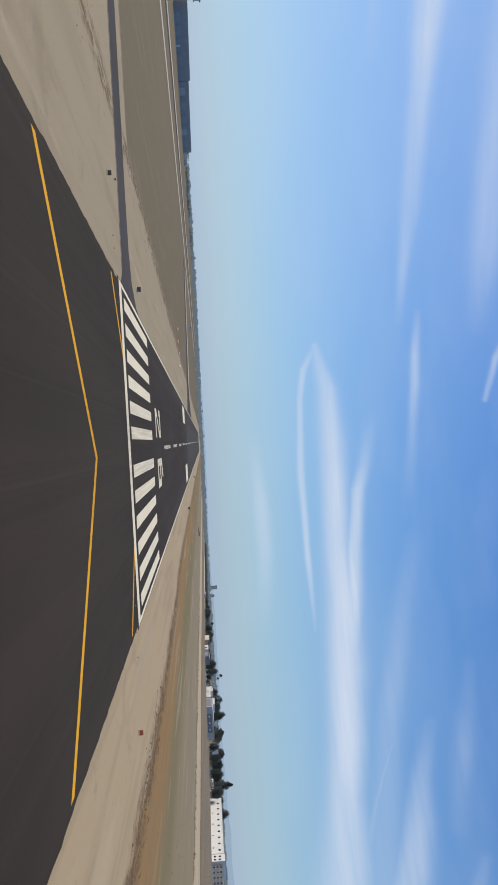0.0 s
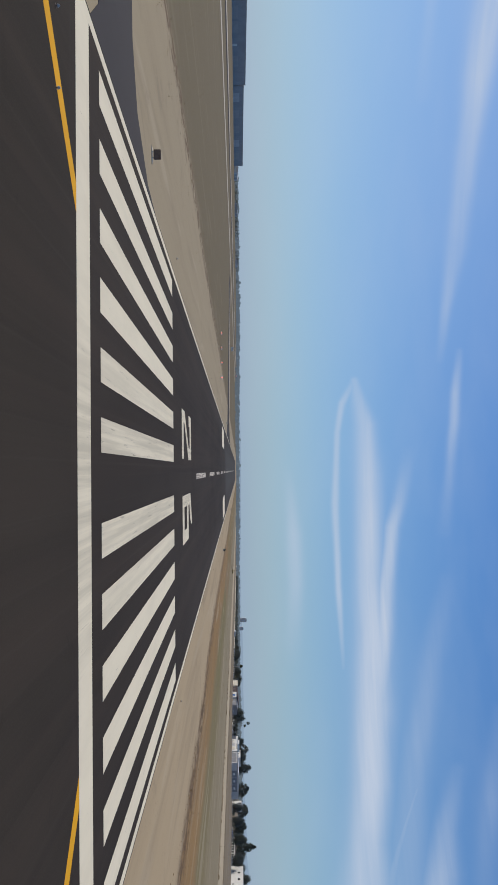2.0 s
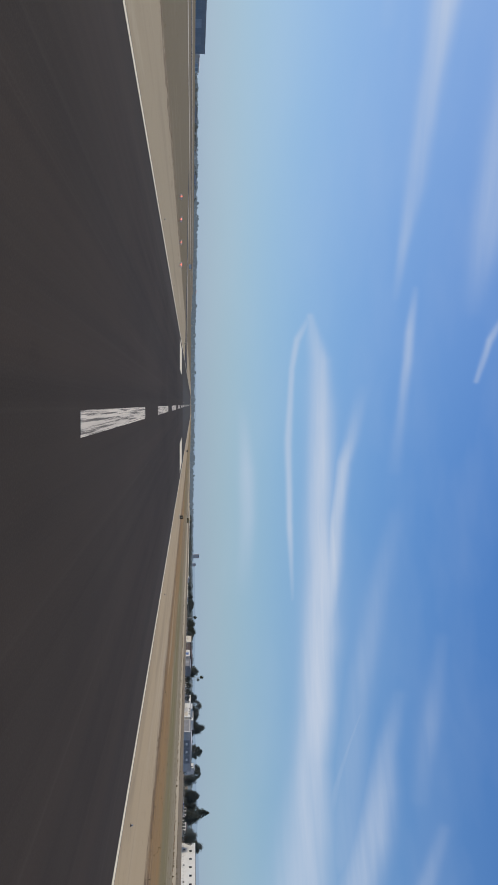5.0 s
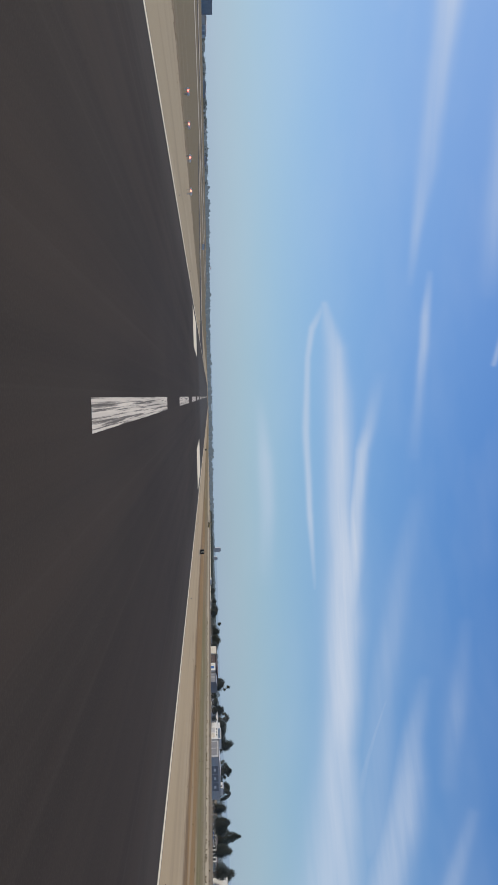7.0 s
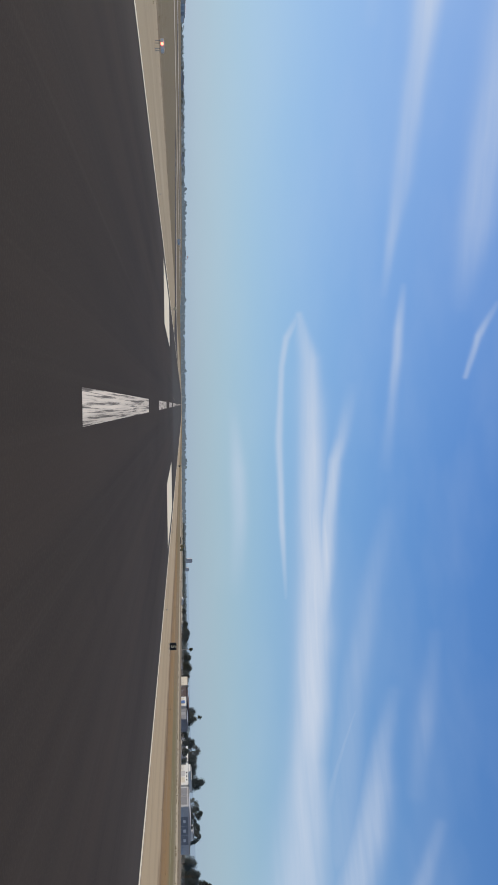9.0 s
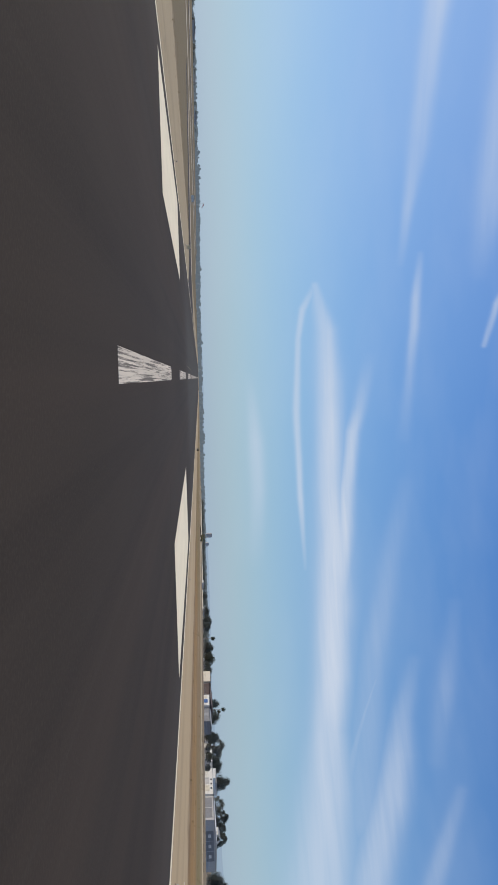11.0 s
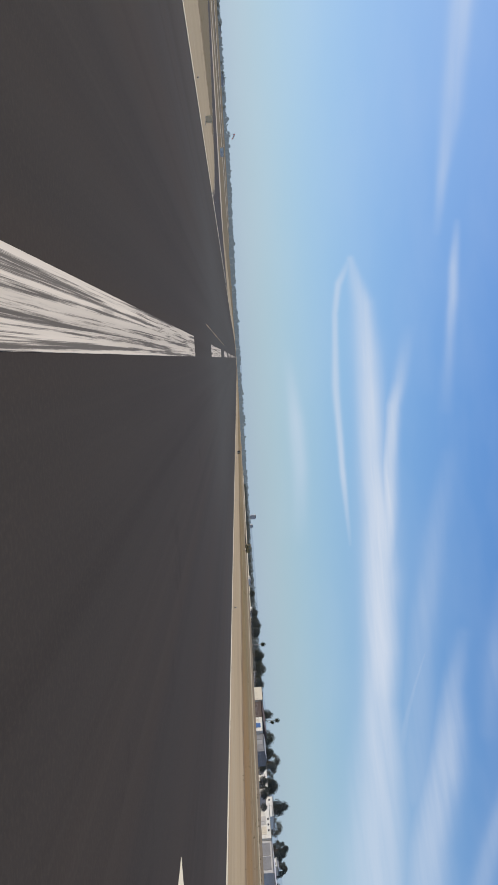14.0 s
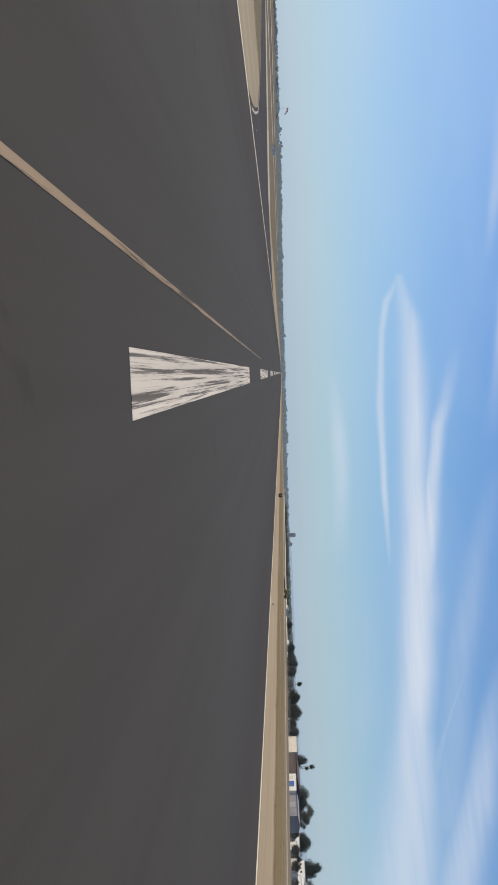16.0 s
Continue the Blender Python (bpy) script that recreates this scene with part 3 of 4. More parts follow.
def broad_tree(name, height, width, seed, leaf, label, open_crown=0.0):
    """A leafy tree: tapered trunk, forking limbs, uneven crown of leaf clumps."""
    rng = random.Random(seed)
    ob = tagged(thing(name), label, "tree", "airfield trees")
    trunk, crown = bmesh.new(), bmesh.new()
    fork = Vector((rng.uniform(-0.3, 0.3), rng.uniform(-0.3, 0.3), height * (0.15 + 0.22 * open_crown)))
    rod(trunk, (0, 0, -0.3), fork, height * 0.028, height * 0.020)
    count = 20 if open_crown < 0.5 else 13
    for i in range(count):
        a = i * 2.4 + rng.uniform(-0.4, 0.4)
        k = (i + 0.5) / count
        z = height * (0.20 + 0.22 * open_crown + (0.66 - 0.2 * open_crown) * k)
        reach = width * 0.36 * math.sin(math.pi * (0.22 + 0.70 * k)) * rng.uniform(0.7, 1.15)
        top = Vector((math.cos(a) * reach, math.sin(a) * reach, z))
        bend = fork.lerp(top, 0.5) + Vector((0, 0, height * 0.03))
        rod(trunk, fork, bend, height * 0.010, height * 0.007, 5)
        rod(trunk, bend, top, height * 0.007, height * 0.003, 5)
        r = width * rng.uniform(0.15, 0.23) * (1 - 0.3 * open_crown)
        leaf_cards(crown, rng, top, r, int(190 - 60 * open_crown), height * 0.028)
    if open_crown < 0.5:
        leaf_cards(crown, rng, (0, 0, height * 0.5), width * 0.3, 420, height * 0.034)
    leaf_cards(crown, rng, (0, 0, height * 0.84), width * 0.17, 180, height * 0.028)
    part("trunk", trunk, BARK, ob)
    part("crown", crown, leaf, ob)
    return ob


def conifer(name, height, width, seed, label):
    rng = random.Random(seed)
    ob = tagged(thing(name), label, "tree", "airfield trees")
    trunk, crown = bmesh.new(), bmesh.new()
    rod(trunk, (0, 0, -0.3), (0, 0, height * 0.97), height * 0.024, height * 0.003)
    for i in range(46):
        k = (i + 0.5) / 46
        z = height * (0.10 + 0.88 * k)
        reach = width * 0.5 * (1 - k) ** 0.8 * rng.uniform(0.7, 1.1)
        a = i * 2.4
        tip = Vector((math.cos(a) * reach, math.sin(a) * reach, z - reach * 0.18))
        rod(trunk, (0, 0, z), tip, height * 0.005, height * 0.0015, 4)
        for j in (0.45, 0.75, 1.0):
            leaf_cards(crown, rng, Vector((0, 0, z)).lerp(tip, j), 0.7 + reach * 0.25, 22, height * 0.026)
    part("trunk", trunk, BARK, ob)
    part("crown", crown, PINE, ob)
    return ob


def palm(name, height, seed, label, head=2.9):
    rng = random.Random(seed)
    ob = tagged(thing(name), label, "palm", "airfield trees")
    trunk, crown = bmesh.new(), bmesh.new()
    last = Vector((0, 0, -0.3))
    for i in range(1, 9):
        k = i / 8
        nxt = Vector((0.5 * k * k, 0.2 * k, height * 0.92 * k))
        rod(trunk, last, nxt, 0.30 - 0.10 * k, 0.29 - 0.10 * k)
        last = nxt
    for i in range(70):
        a, up = i * 2.4, rng.uniform(-1.6, 1.5)
        d = Vector((math.cos(a), math.sin(a), up)).normalized()
        side = Vector((-math.sin(a), math.cos(a), 0))
        size = head
        pts = [last + d * size * s - Vector((0, 0, 1)) * size * 0.45 * s * s for s in (0.1, 0.4, 0.7, 1.0)]
        wid = (0.12, 0.35, 0.40, 0.06)
        pairs = [(crown.verts.new(p + side * w), crown.verts.new(p - side * w)) for p, w in zip(pts, wid)]
        for (a0, a1), (b0, b1) in zip(pairs, pairs[1:]):
            crown.faces.new((a0, b0, b1, a1))
    part("trunk", trunk, PALM_BARK, ob)
    part("crown", crown, FROND, ob)
    return ob


def plant(proto, x, y, turn, size=1.0, tall=None):
    tall = tall or size
    return copy_thing(proto, pose(x, y, level(x) - 0.2, 0, 0, turn) @ Matrix.Diagonal((size, size, tall, 1)))


oak = broad_tree("round_tree", 13, 14, 3, LEAF, "dense dark green round tree beside the hangars")
oak.matrix_basis = pose(280, 920, level(280), 0, 0, 0)
oak_b = broad_tree("round_tree", 12, 12, 11, LEAF, "dense dark green spreading tree beside the hangars")
oak_b.matrix_basis = pose(333, 1076, level(333), 0, 0, 40) @ Matrix.Diagonal((0.95, 0.95, 1.35, 1))
gum = broad_tree("gum_tree", 21, 22, 5, GUM, "tall grey-green gum tree with an open crown", 1.0)
gum.matrix_basis = pose(369, 1057, level(369), 0, 0, 0)
gum_b = broad_tree("gum_tree", 20.5, 15, 8, LEAF, "tall dark gum tree with an open crown", 0.8)
gum_b.matrix_basis = pose(366, 918, level(366), 0, 0, 0)
fir = conifer("conifer", 28, 23, 2, "tall dark conifer with a pointed top")
fir.matrix_basis = pose(432, 918, level(432), 0, 0, 0)
tall_palm = palm("fan_palm", 23, 4, "tall slender fan palm with a small round head")
tall_palm.matrix_basis = pose(340, 1079, level(340), 0, 0, 0)
plant(tall_palm, 348, 1091, 130, 0.9, 0.80)
short_palm = palm("fan_palm", 12.4, 7, "short fan palm with a dense round head", 2.7)
short_palm.matrix_basis = pose(261, 1065, level(261), 0, 0, 60)
for x, y, a, s, h in ((245, 1052, 15, 0.75, 0.62), (247, 1074, 80, 0.95, 0.72), (250, 1096, 200, 0.9, 0.66), (249, 1120, 30, 0.8, 0.6), (263, 1042, 99, 0.9, 0.8), (266, 1020, 200, 1.0, 0.86), (254, 957, 40, 0.75, 0.62), (259, 982, 140, 0.7, 0.5), (264, 831, 20, 0.44, 0.46), (262, 843, 120, 0.42, 0.42), (261, 852, 60, 0.36, 0.36), (266, 819, 220, 0.46, 0.44), (268, 808, 40, 0.36, 0.34), (272, 835, 300, 0.4, 0.5),
                      (277, 893, 10, 0.40, 0.42), (281, 880, 130, 0.34, 0.36), (288, 866, 15, 0.42, 0.40), (294, 852, 99, 0.45, 0.42), (290, 905, 60, 0.5, 0.5), (300, 884, 200, 0.4, 0.42),
                      (353, 984, 70, 1.0, 1.22), (372, 760, 33, 1.0, 1.0), (392, 785, 140, 1.1, 1.1), (268, 1150, 10, 0.6, 0.5), (280, 1190, 210, 0.6, 0.5), (262, 1230, 20, 0.6, 0.5), (300, 1128, 70, 0.9, 0.75)):
    plant(oak, x, y, a, s, h)
for x, y, a, s, h in ((358, 961, 90, 1.2, 1.4), (340, 968, 15, 0.8, 0.9), (362, 1000, 77, 1.1, 0.9), (322, 812, 77, 0.6, 0.6), (330, 778, 10, 0.9, 0.75), (338, 766, 140, 0.8, 0.8), (345, 742, 250, 0.95, 0.95), (398, 880, 50, 1.0, 0.85),
                      (412, 895, 170, 1.0, 0.9), (450, 940, 0, 1.1, 1.0), (462, 905, 60, 1.3, 1.3), (376, 840, 100, 1.0, 1.0), (384, 1040, 20, 1.3, 1.0), (352, 1040, 120, 1.1, 0.9)):
    plant(oak_b, x, y, a, s, h)
for x, y, a, s, h in ((384, 1072, 100, 0.85, 0.85), (405, 1010, 20, 0.9, 0.9)):
    plant(gum, x, y, a, s, h)
for x, y, a, s, h in ((409, 960, 60, 1.0, 1.0), (422, 1000, 130, 1.1, 1.0), (362, 815, 10, 0.7, 0.75)):
    plant(gum_b, x, y, a, s, h)


# no air in the scene: distance haze put into the leaves as a faint blue glow
HAZE_GLOW_WOODS = Mat("haze_glow_far_leaves", 0.9)
HAZE_GLOW_WOODS.colour((0.07, 0.085, 0.075))
HAZE_GLOW_WOODS.b.inputs["Emission Color"].default_value = (0.42, 0.52, 0.63, 1)
HAZE_GLOW_WOODS.b.inputs["Emission Strength"].default_value = 0.22
HAZE_GLOW_WOODS = HAZE_GLOW_WOODS.m


def far_woods():
    """The low belt of trees all round the horizon, past counting."""
    rng = random.Random(9)
    verts, faces = [], []

    def clump(x, y, z, w, h, n):
        for _ in range(n):
            a, r = rng.uniform(0, 6.28), w * 0.5 * rng.random() ** 0.5
            k = rng.random() ** 0.7
            cx, cy, cz = x + math.cos(a) * r, y + math.sin(a) * r, z + h * k * (1 - 0.35 * (r / w * 2) ** 2)
            s = w * rng.uniform(0.10, 0.22)
            b = len(verts)
            t = rng.uniform(0, 3.14)
            ux, uy = math.cos(t) * s, math.sin(t) * s
            verts.extend(((cx - ux, cy - uy, cz - s * 0.5), (cx + ux, cy + uy, cz - s * 0.4), (cx + ux * 0.5, cy + uy * 0.5, cz + s * 0.6), (cx - ux * 0.6, cy - uy * 0.6, cz + s * 0.5)))
            faces.append((b, b + 1, b + 2, b + 3))

    for i in range(2600):
        a = rng.uniform(-42, 42)
        d = rng.uniform(1950, 3300) if i % 3 else rng.uniform(3300, 4600)
        x, y = math.sin(radians(a)) * d, 150 + math.cos(radians(a)) * d
        if abs(x) < 70 and y < 2300:
            continue
        h = rng.uniform(4, 8.5) * (1.3 if rng.random() < 0.12 else 1) * (0.8 + d / 4000)
        clump(x, y, level(x) - 0.5, rng.uniform(14, 30), h, 22)
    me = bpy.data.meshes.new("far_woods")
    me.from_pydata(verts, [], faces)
    me.materials.append(HAZE_GLOW_WOODS)
    return tagged(new("far_woods", me), "low belt of trees along the horizon with a painted haze glow", "woods", kind="stuff")


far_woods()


def hedges():
    """Bushes and low trees round the yards on both sides."""
    rng = random.Random(14)
    bm = bmesh.new()
    for i in range(230):
        x = rng.uniform(-640, -430) if i % 2 else rng.uniform(290, 560)
        y = rng.uniform(930, 1900)
        w, h = rng.uniform(5, 11), rng.uniform(3, 8)
        leaf_cards(bm, rng, (x, y, level(x) + h * 0.45), w * 0.5, 26, 1.0)
    for i in range(170):
        y = rng.uniform(690, 1120)
        x = rng.uniform(300, 430) if y < 900 else rng.uniform(275, 420)
        if x < 412 and y < 775:
            continue
        w, h = rng.uniform(3, 8), rng.uniform(2, 5.5)
        leaf_cards(bm, rng, (x, y, level(x) + h * 0.45), w * 0.5, 30, 0.7)
    for i in range(330):
        y = rng.uniform(1085, 2400)
        x = rng.uniform(268, 300)
        w, h = rng.uniform(5, 12), rng.uniform(3, 7) * (1.4 if rng.random() < 0.1 else 1)
        leaf_cards(bm, rng, (x, y, level(x) + h * 0.45), w * 0.5, 30, 0.9)
    me = mesh_of("hedges", bm, LEAF)
    return tagged(new("hedges", me), "bushes and low trees round the yards", "bushes", kind="stuff")


hedges()

# the hills' blue air haze is painted on as emission
HILL_HAZE_GLOW = Mat("haze_glow_hill", 1.0)
HILL_HAZE_GLOW.colour((0.10, 0.13, 0.17))
HILL_HAZE_GLOW.b.inputs["Emission Color"].default_value = (0.40, 0.52, 0.64, 1)
HILL_HAZE_GLOW.b.inputs["Emission Strength"].default_value = 0.62


def hills():
    bm = bmesh.new()
    pts = []
    for i in range(121):
        a = -45 + 90 * i / 120
        h = 30 + 26 * noise.noise((a * 0.12, 1.7, 0)) + 9 * noise.noise((a * 0.7, 4.1, 0))
        h *= 0.55 + 1.5 * max(0, (a - 8) / 37) + 0.2 * max(0, -a / 45)
        x, y = math.sin(radians(a)) * 4750, math.cos(radians(a)) * 4750
        pts.append((bm.verts.new((x, y, -12)), bm.verts.new((x, y, h)), bm.verts.new((x * 1.02, y * 1.02, -12))))
    for a, b in zip(pts, pts[1:]):
        bm.faces.new((a[0], b[0], b[1], a[1]))
        bm.faces.new((a[1], b[1], b[2], a[2]))
    return setting("backdrop", bm, HILL_HAZE_GLOW.m, "low hills far behind the airfield, blue haze painted on as glow", "hills")


hills()


# ---- buildings ----
def building(name, x0, x1, y0, y1, height, wall, roof, label, pitch=0.0, windows=(), doors=(), parapet=0.25, base=None, ends=()):
    """A block whose runway side is the face x0 (or x1 on the left). windows: (from y, width, sill, head); doors: (from y, width, head, material)."""
    face = x0 if x0 > 0 else x1
    s = -1 if x0 > 0 else 1
    z = level(face) - 0.05 if base is None else base
    ob = tagged(thing(name, (0, 0, z)), label, "building")
    part("wall", boxed(x0, x1, y0, y1, -1.5, height, bevel=0.06), wall, ob)
    bm = bmesh.new()
    if pitch:
        o = 0.5
        xm = (x0 + x1) / 2
        vs = [bm.verts.new(p) for p in ((x0 - o, y0 - o, height), (x1 + o, y0 - o, height), (xm, y0 - o, height + pitch), (x0 - o, y1 + o, height), (x1 + o, y1 + o, height), (xm, y1 + o, height + pitch))]
        for f in ((0, 1, 2), (3, 5, 4), (0, 2, 5, 3), (1, 4, 5, 2), (0, 3, 4, 1)):
            bm.faces.new([vs[i] for i in f])
    else:
        box(bm, x0 - 0.2, x1 + 0.2, y0 - 0.2, y1 + 0.2, height, height + parapet, 0.04)
    part("roof", bm, roof, ob)
    for y, w, lo, hi in windows:
        win = part("window", boxed(*sorted((face + s * 0.10, face - s * 0.15)), y - 0.12, y + w + 0.12, lo - 0.12, hi + 0.12), PALE_GREY, ob)
        part("pane", boxed(*sorted((face + s * 0.13, face)), y, y + w, lo, hi), GLASS, win)
    for y, w, hi, material in doors:
        part("door", boxed(*sorted((face + s * 0.12, face - s * 0.1)), y, y + w, 0, hi, bevel=0.03), material, ob)
    for x, w, lo, hi, material, *proud in ends:
        part("door", boxed(x, x + w, y0 - 0.12 - sum(proud), y0 + 0.1, lo, hi, bevel=0.03), material, ob)
    return ob


building("office_block", 381, 405, 650, 767, 11.6, STUCCO, ROOF_GREY, "long white two-storey building with a row of small dark windows", windows=[(655 + 12.2 * i, 2.6, 6.6, 8.6) for i in range(9)] + [(660 + 24 * i, 1.6, 1.4, 2.6) for i in range(5)])
building("office_block", 381, 398, 636, 649, 12.4, STUCCO, ROOF_GREY, "white square stair block with dark windows", windows=[(638 + 5.5 * i, 2.4, lo, lo + 2) for i in range(2) for lo in (2.2, 6.6)])
building("apartment_block", 384, 405, 590, 635, 9.5, ROW_GREY, ROOF_GREY, "grey three-storey block with dark windows", windows=[(594 + 9 * i, 3.2, lo, lo + 1.8) for i in range(5) for lo in (1.2, 4.2, 7.2)])
building("hangar", 283, 318, 768, 798, 6.0, PALE_GREY, PALE_GREY, "grey metal hangar with darker sliding doors in its gable", pitch=0.9, doors=[(771, 12, 4.6, MID_GREY), (784, 12, 4.6, MID_GREY)],
         ends=[(290.4 + 6.9 * i, 6.6, 0, 5.0, MID_GREY) for i in range(3)] + [(292.6 + 6.9 * i, 2.2, 1.5, 3.2, STUCCO, 0.16) for i in range(3)])
building("terminal_shed", 282, 300, 799, 836, 5.6, STUCCO, ROOF_GREY, "bright white flat-roofed building beside the hangar", doors=[(803, 8, 3.2, CREAM), (813, 9, 3.2, PALE_GREY)], windows=[(806, 2.0, 4.0, 4.8), (812, 2.0, 4.0, 4.8), (818, 2.0, 4.0, 4.8)])
building("terminal_shed", 283.5, 292, 824, 836.5, 7.4, STUCCO, ROOF_GREY, "white raised entrance block of the flat-roofed building", doors=[(826, 3, 2.4, GREY_WALL), (831, 3.5, 2.4, CREAM)])
building("terminal_shed", 318, 328, 883, 908, 9.0, STUCCO, ROOF_GREY, "white taller block behind the hangar row", windows=[(886.5 + 8 * i, 2, lo, lo + 1.0) for i in range(3) for lo in (1.6, 6.2)])
building("small_hangar", 246, 262, 911, 934, 5.6, CREAM, ROOF_BROWN, "cream block-fronted hangar with a plain wall")
building("small_hangar", 247, 270, 881, 910.5, 5.0, ROOF_BROWN, ROOF_BROWN, "dark brown metal hangar with a low roof", pitch=1.6)
building("small_hangar", 245, 262, 860, 880.5, 4.2, STUCCO, ROOF_GREY, "white shed with a blue sliding door", doors=[(865, 6.5, 3.0, BLUE), (874, 3.2, 2.4, CREAM)])
building("hangar", 247, 257, 836, 859.5, 4.6, MID_GREY, ROOF_GREY, "low blue-grey metal hangar row", pitch=0.9, doors=[(838 + 7 * i, 6.2, 3.4, (MID_GREY, DARK_WALL, MID_GREY)[i]) for i in range(3)])
building("small_hangar", 268, 276, 838, 846, 3.6, STUCCO, ROOF_GREY, "small white shed among dark trees")
building("small_hangar", 270, 279, 826, 833, 3.4, PALE_GREY, ROOF_GREY, "small grey shed among dark trees")
building("barn", 392, 400, 938, 950, 11, STUCCO, ROOF_GREY, "tall white shed behind trees", pitch=1, windows=[(940, 3, 8, 9.5)])
building("long_hangar", -430, -392, 631, 783, 12.4, DARK_WALL, DARK_WALL, "tall dark blue hangar in shade", doors=[(702, 4, 4.4, STUCCO), (640, 20, 5.4, GREY_WALL), (664, 20, 5.4, GREY_WALL), (724, 20, 5.4, GREY_WALL)])


def control_tower(x, y):
    """A square shaft with a glazed cab under a flat roof."""
    ob = tagged(thing("control_tower", (x, y, level(x) - 0.05)), "grey control tower with a dark glazed cab", "tower")
    part("shaft", boxed(-7, 7, -7.5, 7.5, -1, 17.6, bevel=0.15), PALE_GREY, ob)
    for yy in (-5.5, -1.8, 1.8, 5.5):
        part("rib", boxed(6.9, 7.3, yy - 0.25, yy + 0.25, 0, 17.4, bevel=0.04), STUCCO, ob)
    part("gallery", boxed(-8.2, 8.2, -8.8, 8.8, 17.6, 18.7, bevel=0.1), STUCCO, ob)
    cab = part("cab", boxed(-7.2, 7.2, -7.8, 7.8, 18.7, 23.0, bevel=0.1), GLASS, ob, "dark glazed cab")
    for xx in (-7.2, 0, 7.2):
        for yy in (-7.8, -4, 0, 4, 7.8):
            if abs(xx) == 7.2 or abs(yy) == 7.8:
                part("mullion", boxed(xx - 0.15, xx + 0.15, yy - 0.15, yy + 0.15, 18.7, 23.0), STUCCO, cab)
    part("roof", boxed(-8.4, 8.4, -9.0, 9.0, 23.0, 24.3, bevel=0.15), GREY_WALL, ob)


control_tower(-400, 616)
building("long_hangar", -428, -392, 785, 1003, 10.8, DARK_WALL, DARK_WALL, "long dark blue hangar row with pale doors", doors=[(800 + 40 * i, 20, 6.5, (GREY_WALL, PALE_GREY)[i % 3 == 0]) for i in range(5)])
building("farm_shed", -400, -386, 1012, 1040, 4.4, STUCCO, PALE_GREY, "low white shed beside the dark hangars", pitch=1.0, doors=[(1015, 8, 3.2, PALE_GREY), (1027, 8, 3.2, GREY_WALL)])
building("equipment_shed", -151.0, -148, 957, 960, 2.4, STUCCO, ROOF_GREY, "grey equipment shelter on the airfield")
building("equipment_shed", -150.5, -148, 969, 971.5, 2.2, STUCCO, ROOF_GREY, "small white equipment shelter on the airfield")
rng = random.Random(21)
for i in range(5):
    y = 990 + 190 * i + rng.uniform(-20, 20)
    building("farm_shed", -470, -450, y, y + rng.uniform(10, 22), rng.uniform(3, 4.5), (PALE_GREY, STUCCO, GREY_WALL, CREAM)[i % 4], ROOF_GREY, "low shed among trees beyond the airfield", pitch=1.5)
for x, y0, y1, h in ((256, 1150, 1163, 2.4), (254, 1262, 1276, 2.0)):
    building("low_shed", x, x + 7, y0, y1, h, STUCCO, ROOF_GREY, "low white shed beyond the fence", pitch=0.6, doors=[(y0 + 2, 5, 1.8, PALE_GREY)])
building("hangar_row", 313, 322, 909.5, 941, 6.2, STUCCO, ROOF_GREY, "long white hangar row behind dark trees", doors=[(910.5 + 10.2 * i, 8.5, 4.2, PALE_GREY) for i in range(3)])


def trailer(x, y, turn, size):
    ob = tagged(thing("box_trailer", (x, y, level(x) - 0.05), turn), "white box trailer parked among dark trees", "trailer", "parked trailers")
    part("body", boxed(-1.2, 1.2, -size, size, 0.6, 2.8, bevel=0.06), STUCCO, ob)
    part("drawbar", boxed(-0.1, 0.1, -size - 1.2, -size, 0.55, 0.7, bevel=0.02), METAL, ob)
    for sx in (-1, 1):
        w = bmesh.new()
        rod(w, (sx * 1.0, 0.4, 0.4), (sx * 1.22, 0.4, 0.4), 0.4, 0.4, 14)
        part("wheel", w, BLACK, ob)


for x, y, a, s in ((271, 872, 12, 2.8), (274, 860, 80, 2.2), (266, 851, 30, 3.0), (279, 868, 100, 2.0)):
    trailer(x, y, a, s)

# the bays' inner shade is black panels set on a closed wall
building("open_shed", 386, 396, 798, 840, 3.6, STUCCO, ROOF_BROWN, "long low white shed with black panels for shaded bays before the conifer", pitch=0.8, doors=[(800 + 5.7 * i, 3.4, 2.7, BLACK) for i in range(7)])


def car_parts(paint_):
    """A parked saloon or van of the given paint, standing along y."""
    ob = tagged(thing("parked_car"), "small parked car beside the hangars", "car", "parked cars")
    part("body", boxed(-0.9, 0.9, -2.2, 2.2, 0.32, 0.95, bevel=0.14), paint_, ob)
    part("cabin", boxed(-0.78, 0.78, -1.1, 1.5, 0.9, 1.5, bevel=0.2), GLASS, ob, "dark glazed cabin")
    part("roof", boxed(-0.72, 0.72, -0.8, 1.2, 1.48, 1.56, bevel=0.03), paint_, ob)
    for sx in (-0.86, 0.86):
        for sy in (-1.4, 1.4):
            part("wheel", rod(bmesh.new(), (sx - 0.1, sy, 0.34), (sx + 0.1, sy, 0.34), 0.34, 0.34, 14), BLACK, ob)
    return ob


rng = random.Random(31)
models = []
for paint_, words in ((STUCCO, "white car parked beside the hangars"), (PALE_GREY, "silver car parked beside the hangars"), (BLUE, "blue car parked beside the hangars")):
    models.append(tagged(car_parts(paint_), words))
spots = [(366 + 1.2 * i, 790 + 5.5 * i) for i in range(9)] + [(262 + 2.2 * i, 868 - 4.6 * i) for i in range(6)] + [(276, 838), (274, 842), (245, 944), (243, 951)]
for i, (x, y) in enumerate(spots):
    m = pose(x, y, level(x) - 0.03, 0, 0, 88 + rng.uniform(-12, 12))
    if i < 3:
        models[i].matrix_basis = m
    else:
        copy_thing(models[(0, 0, 1, 0, 2)[i % 5]], m)

bm = bmesh.new()
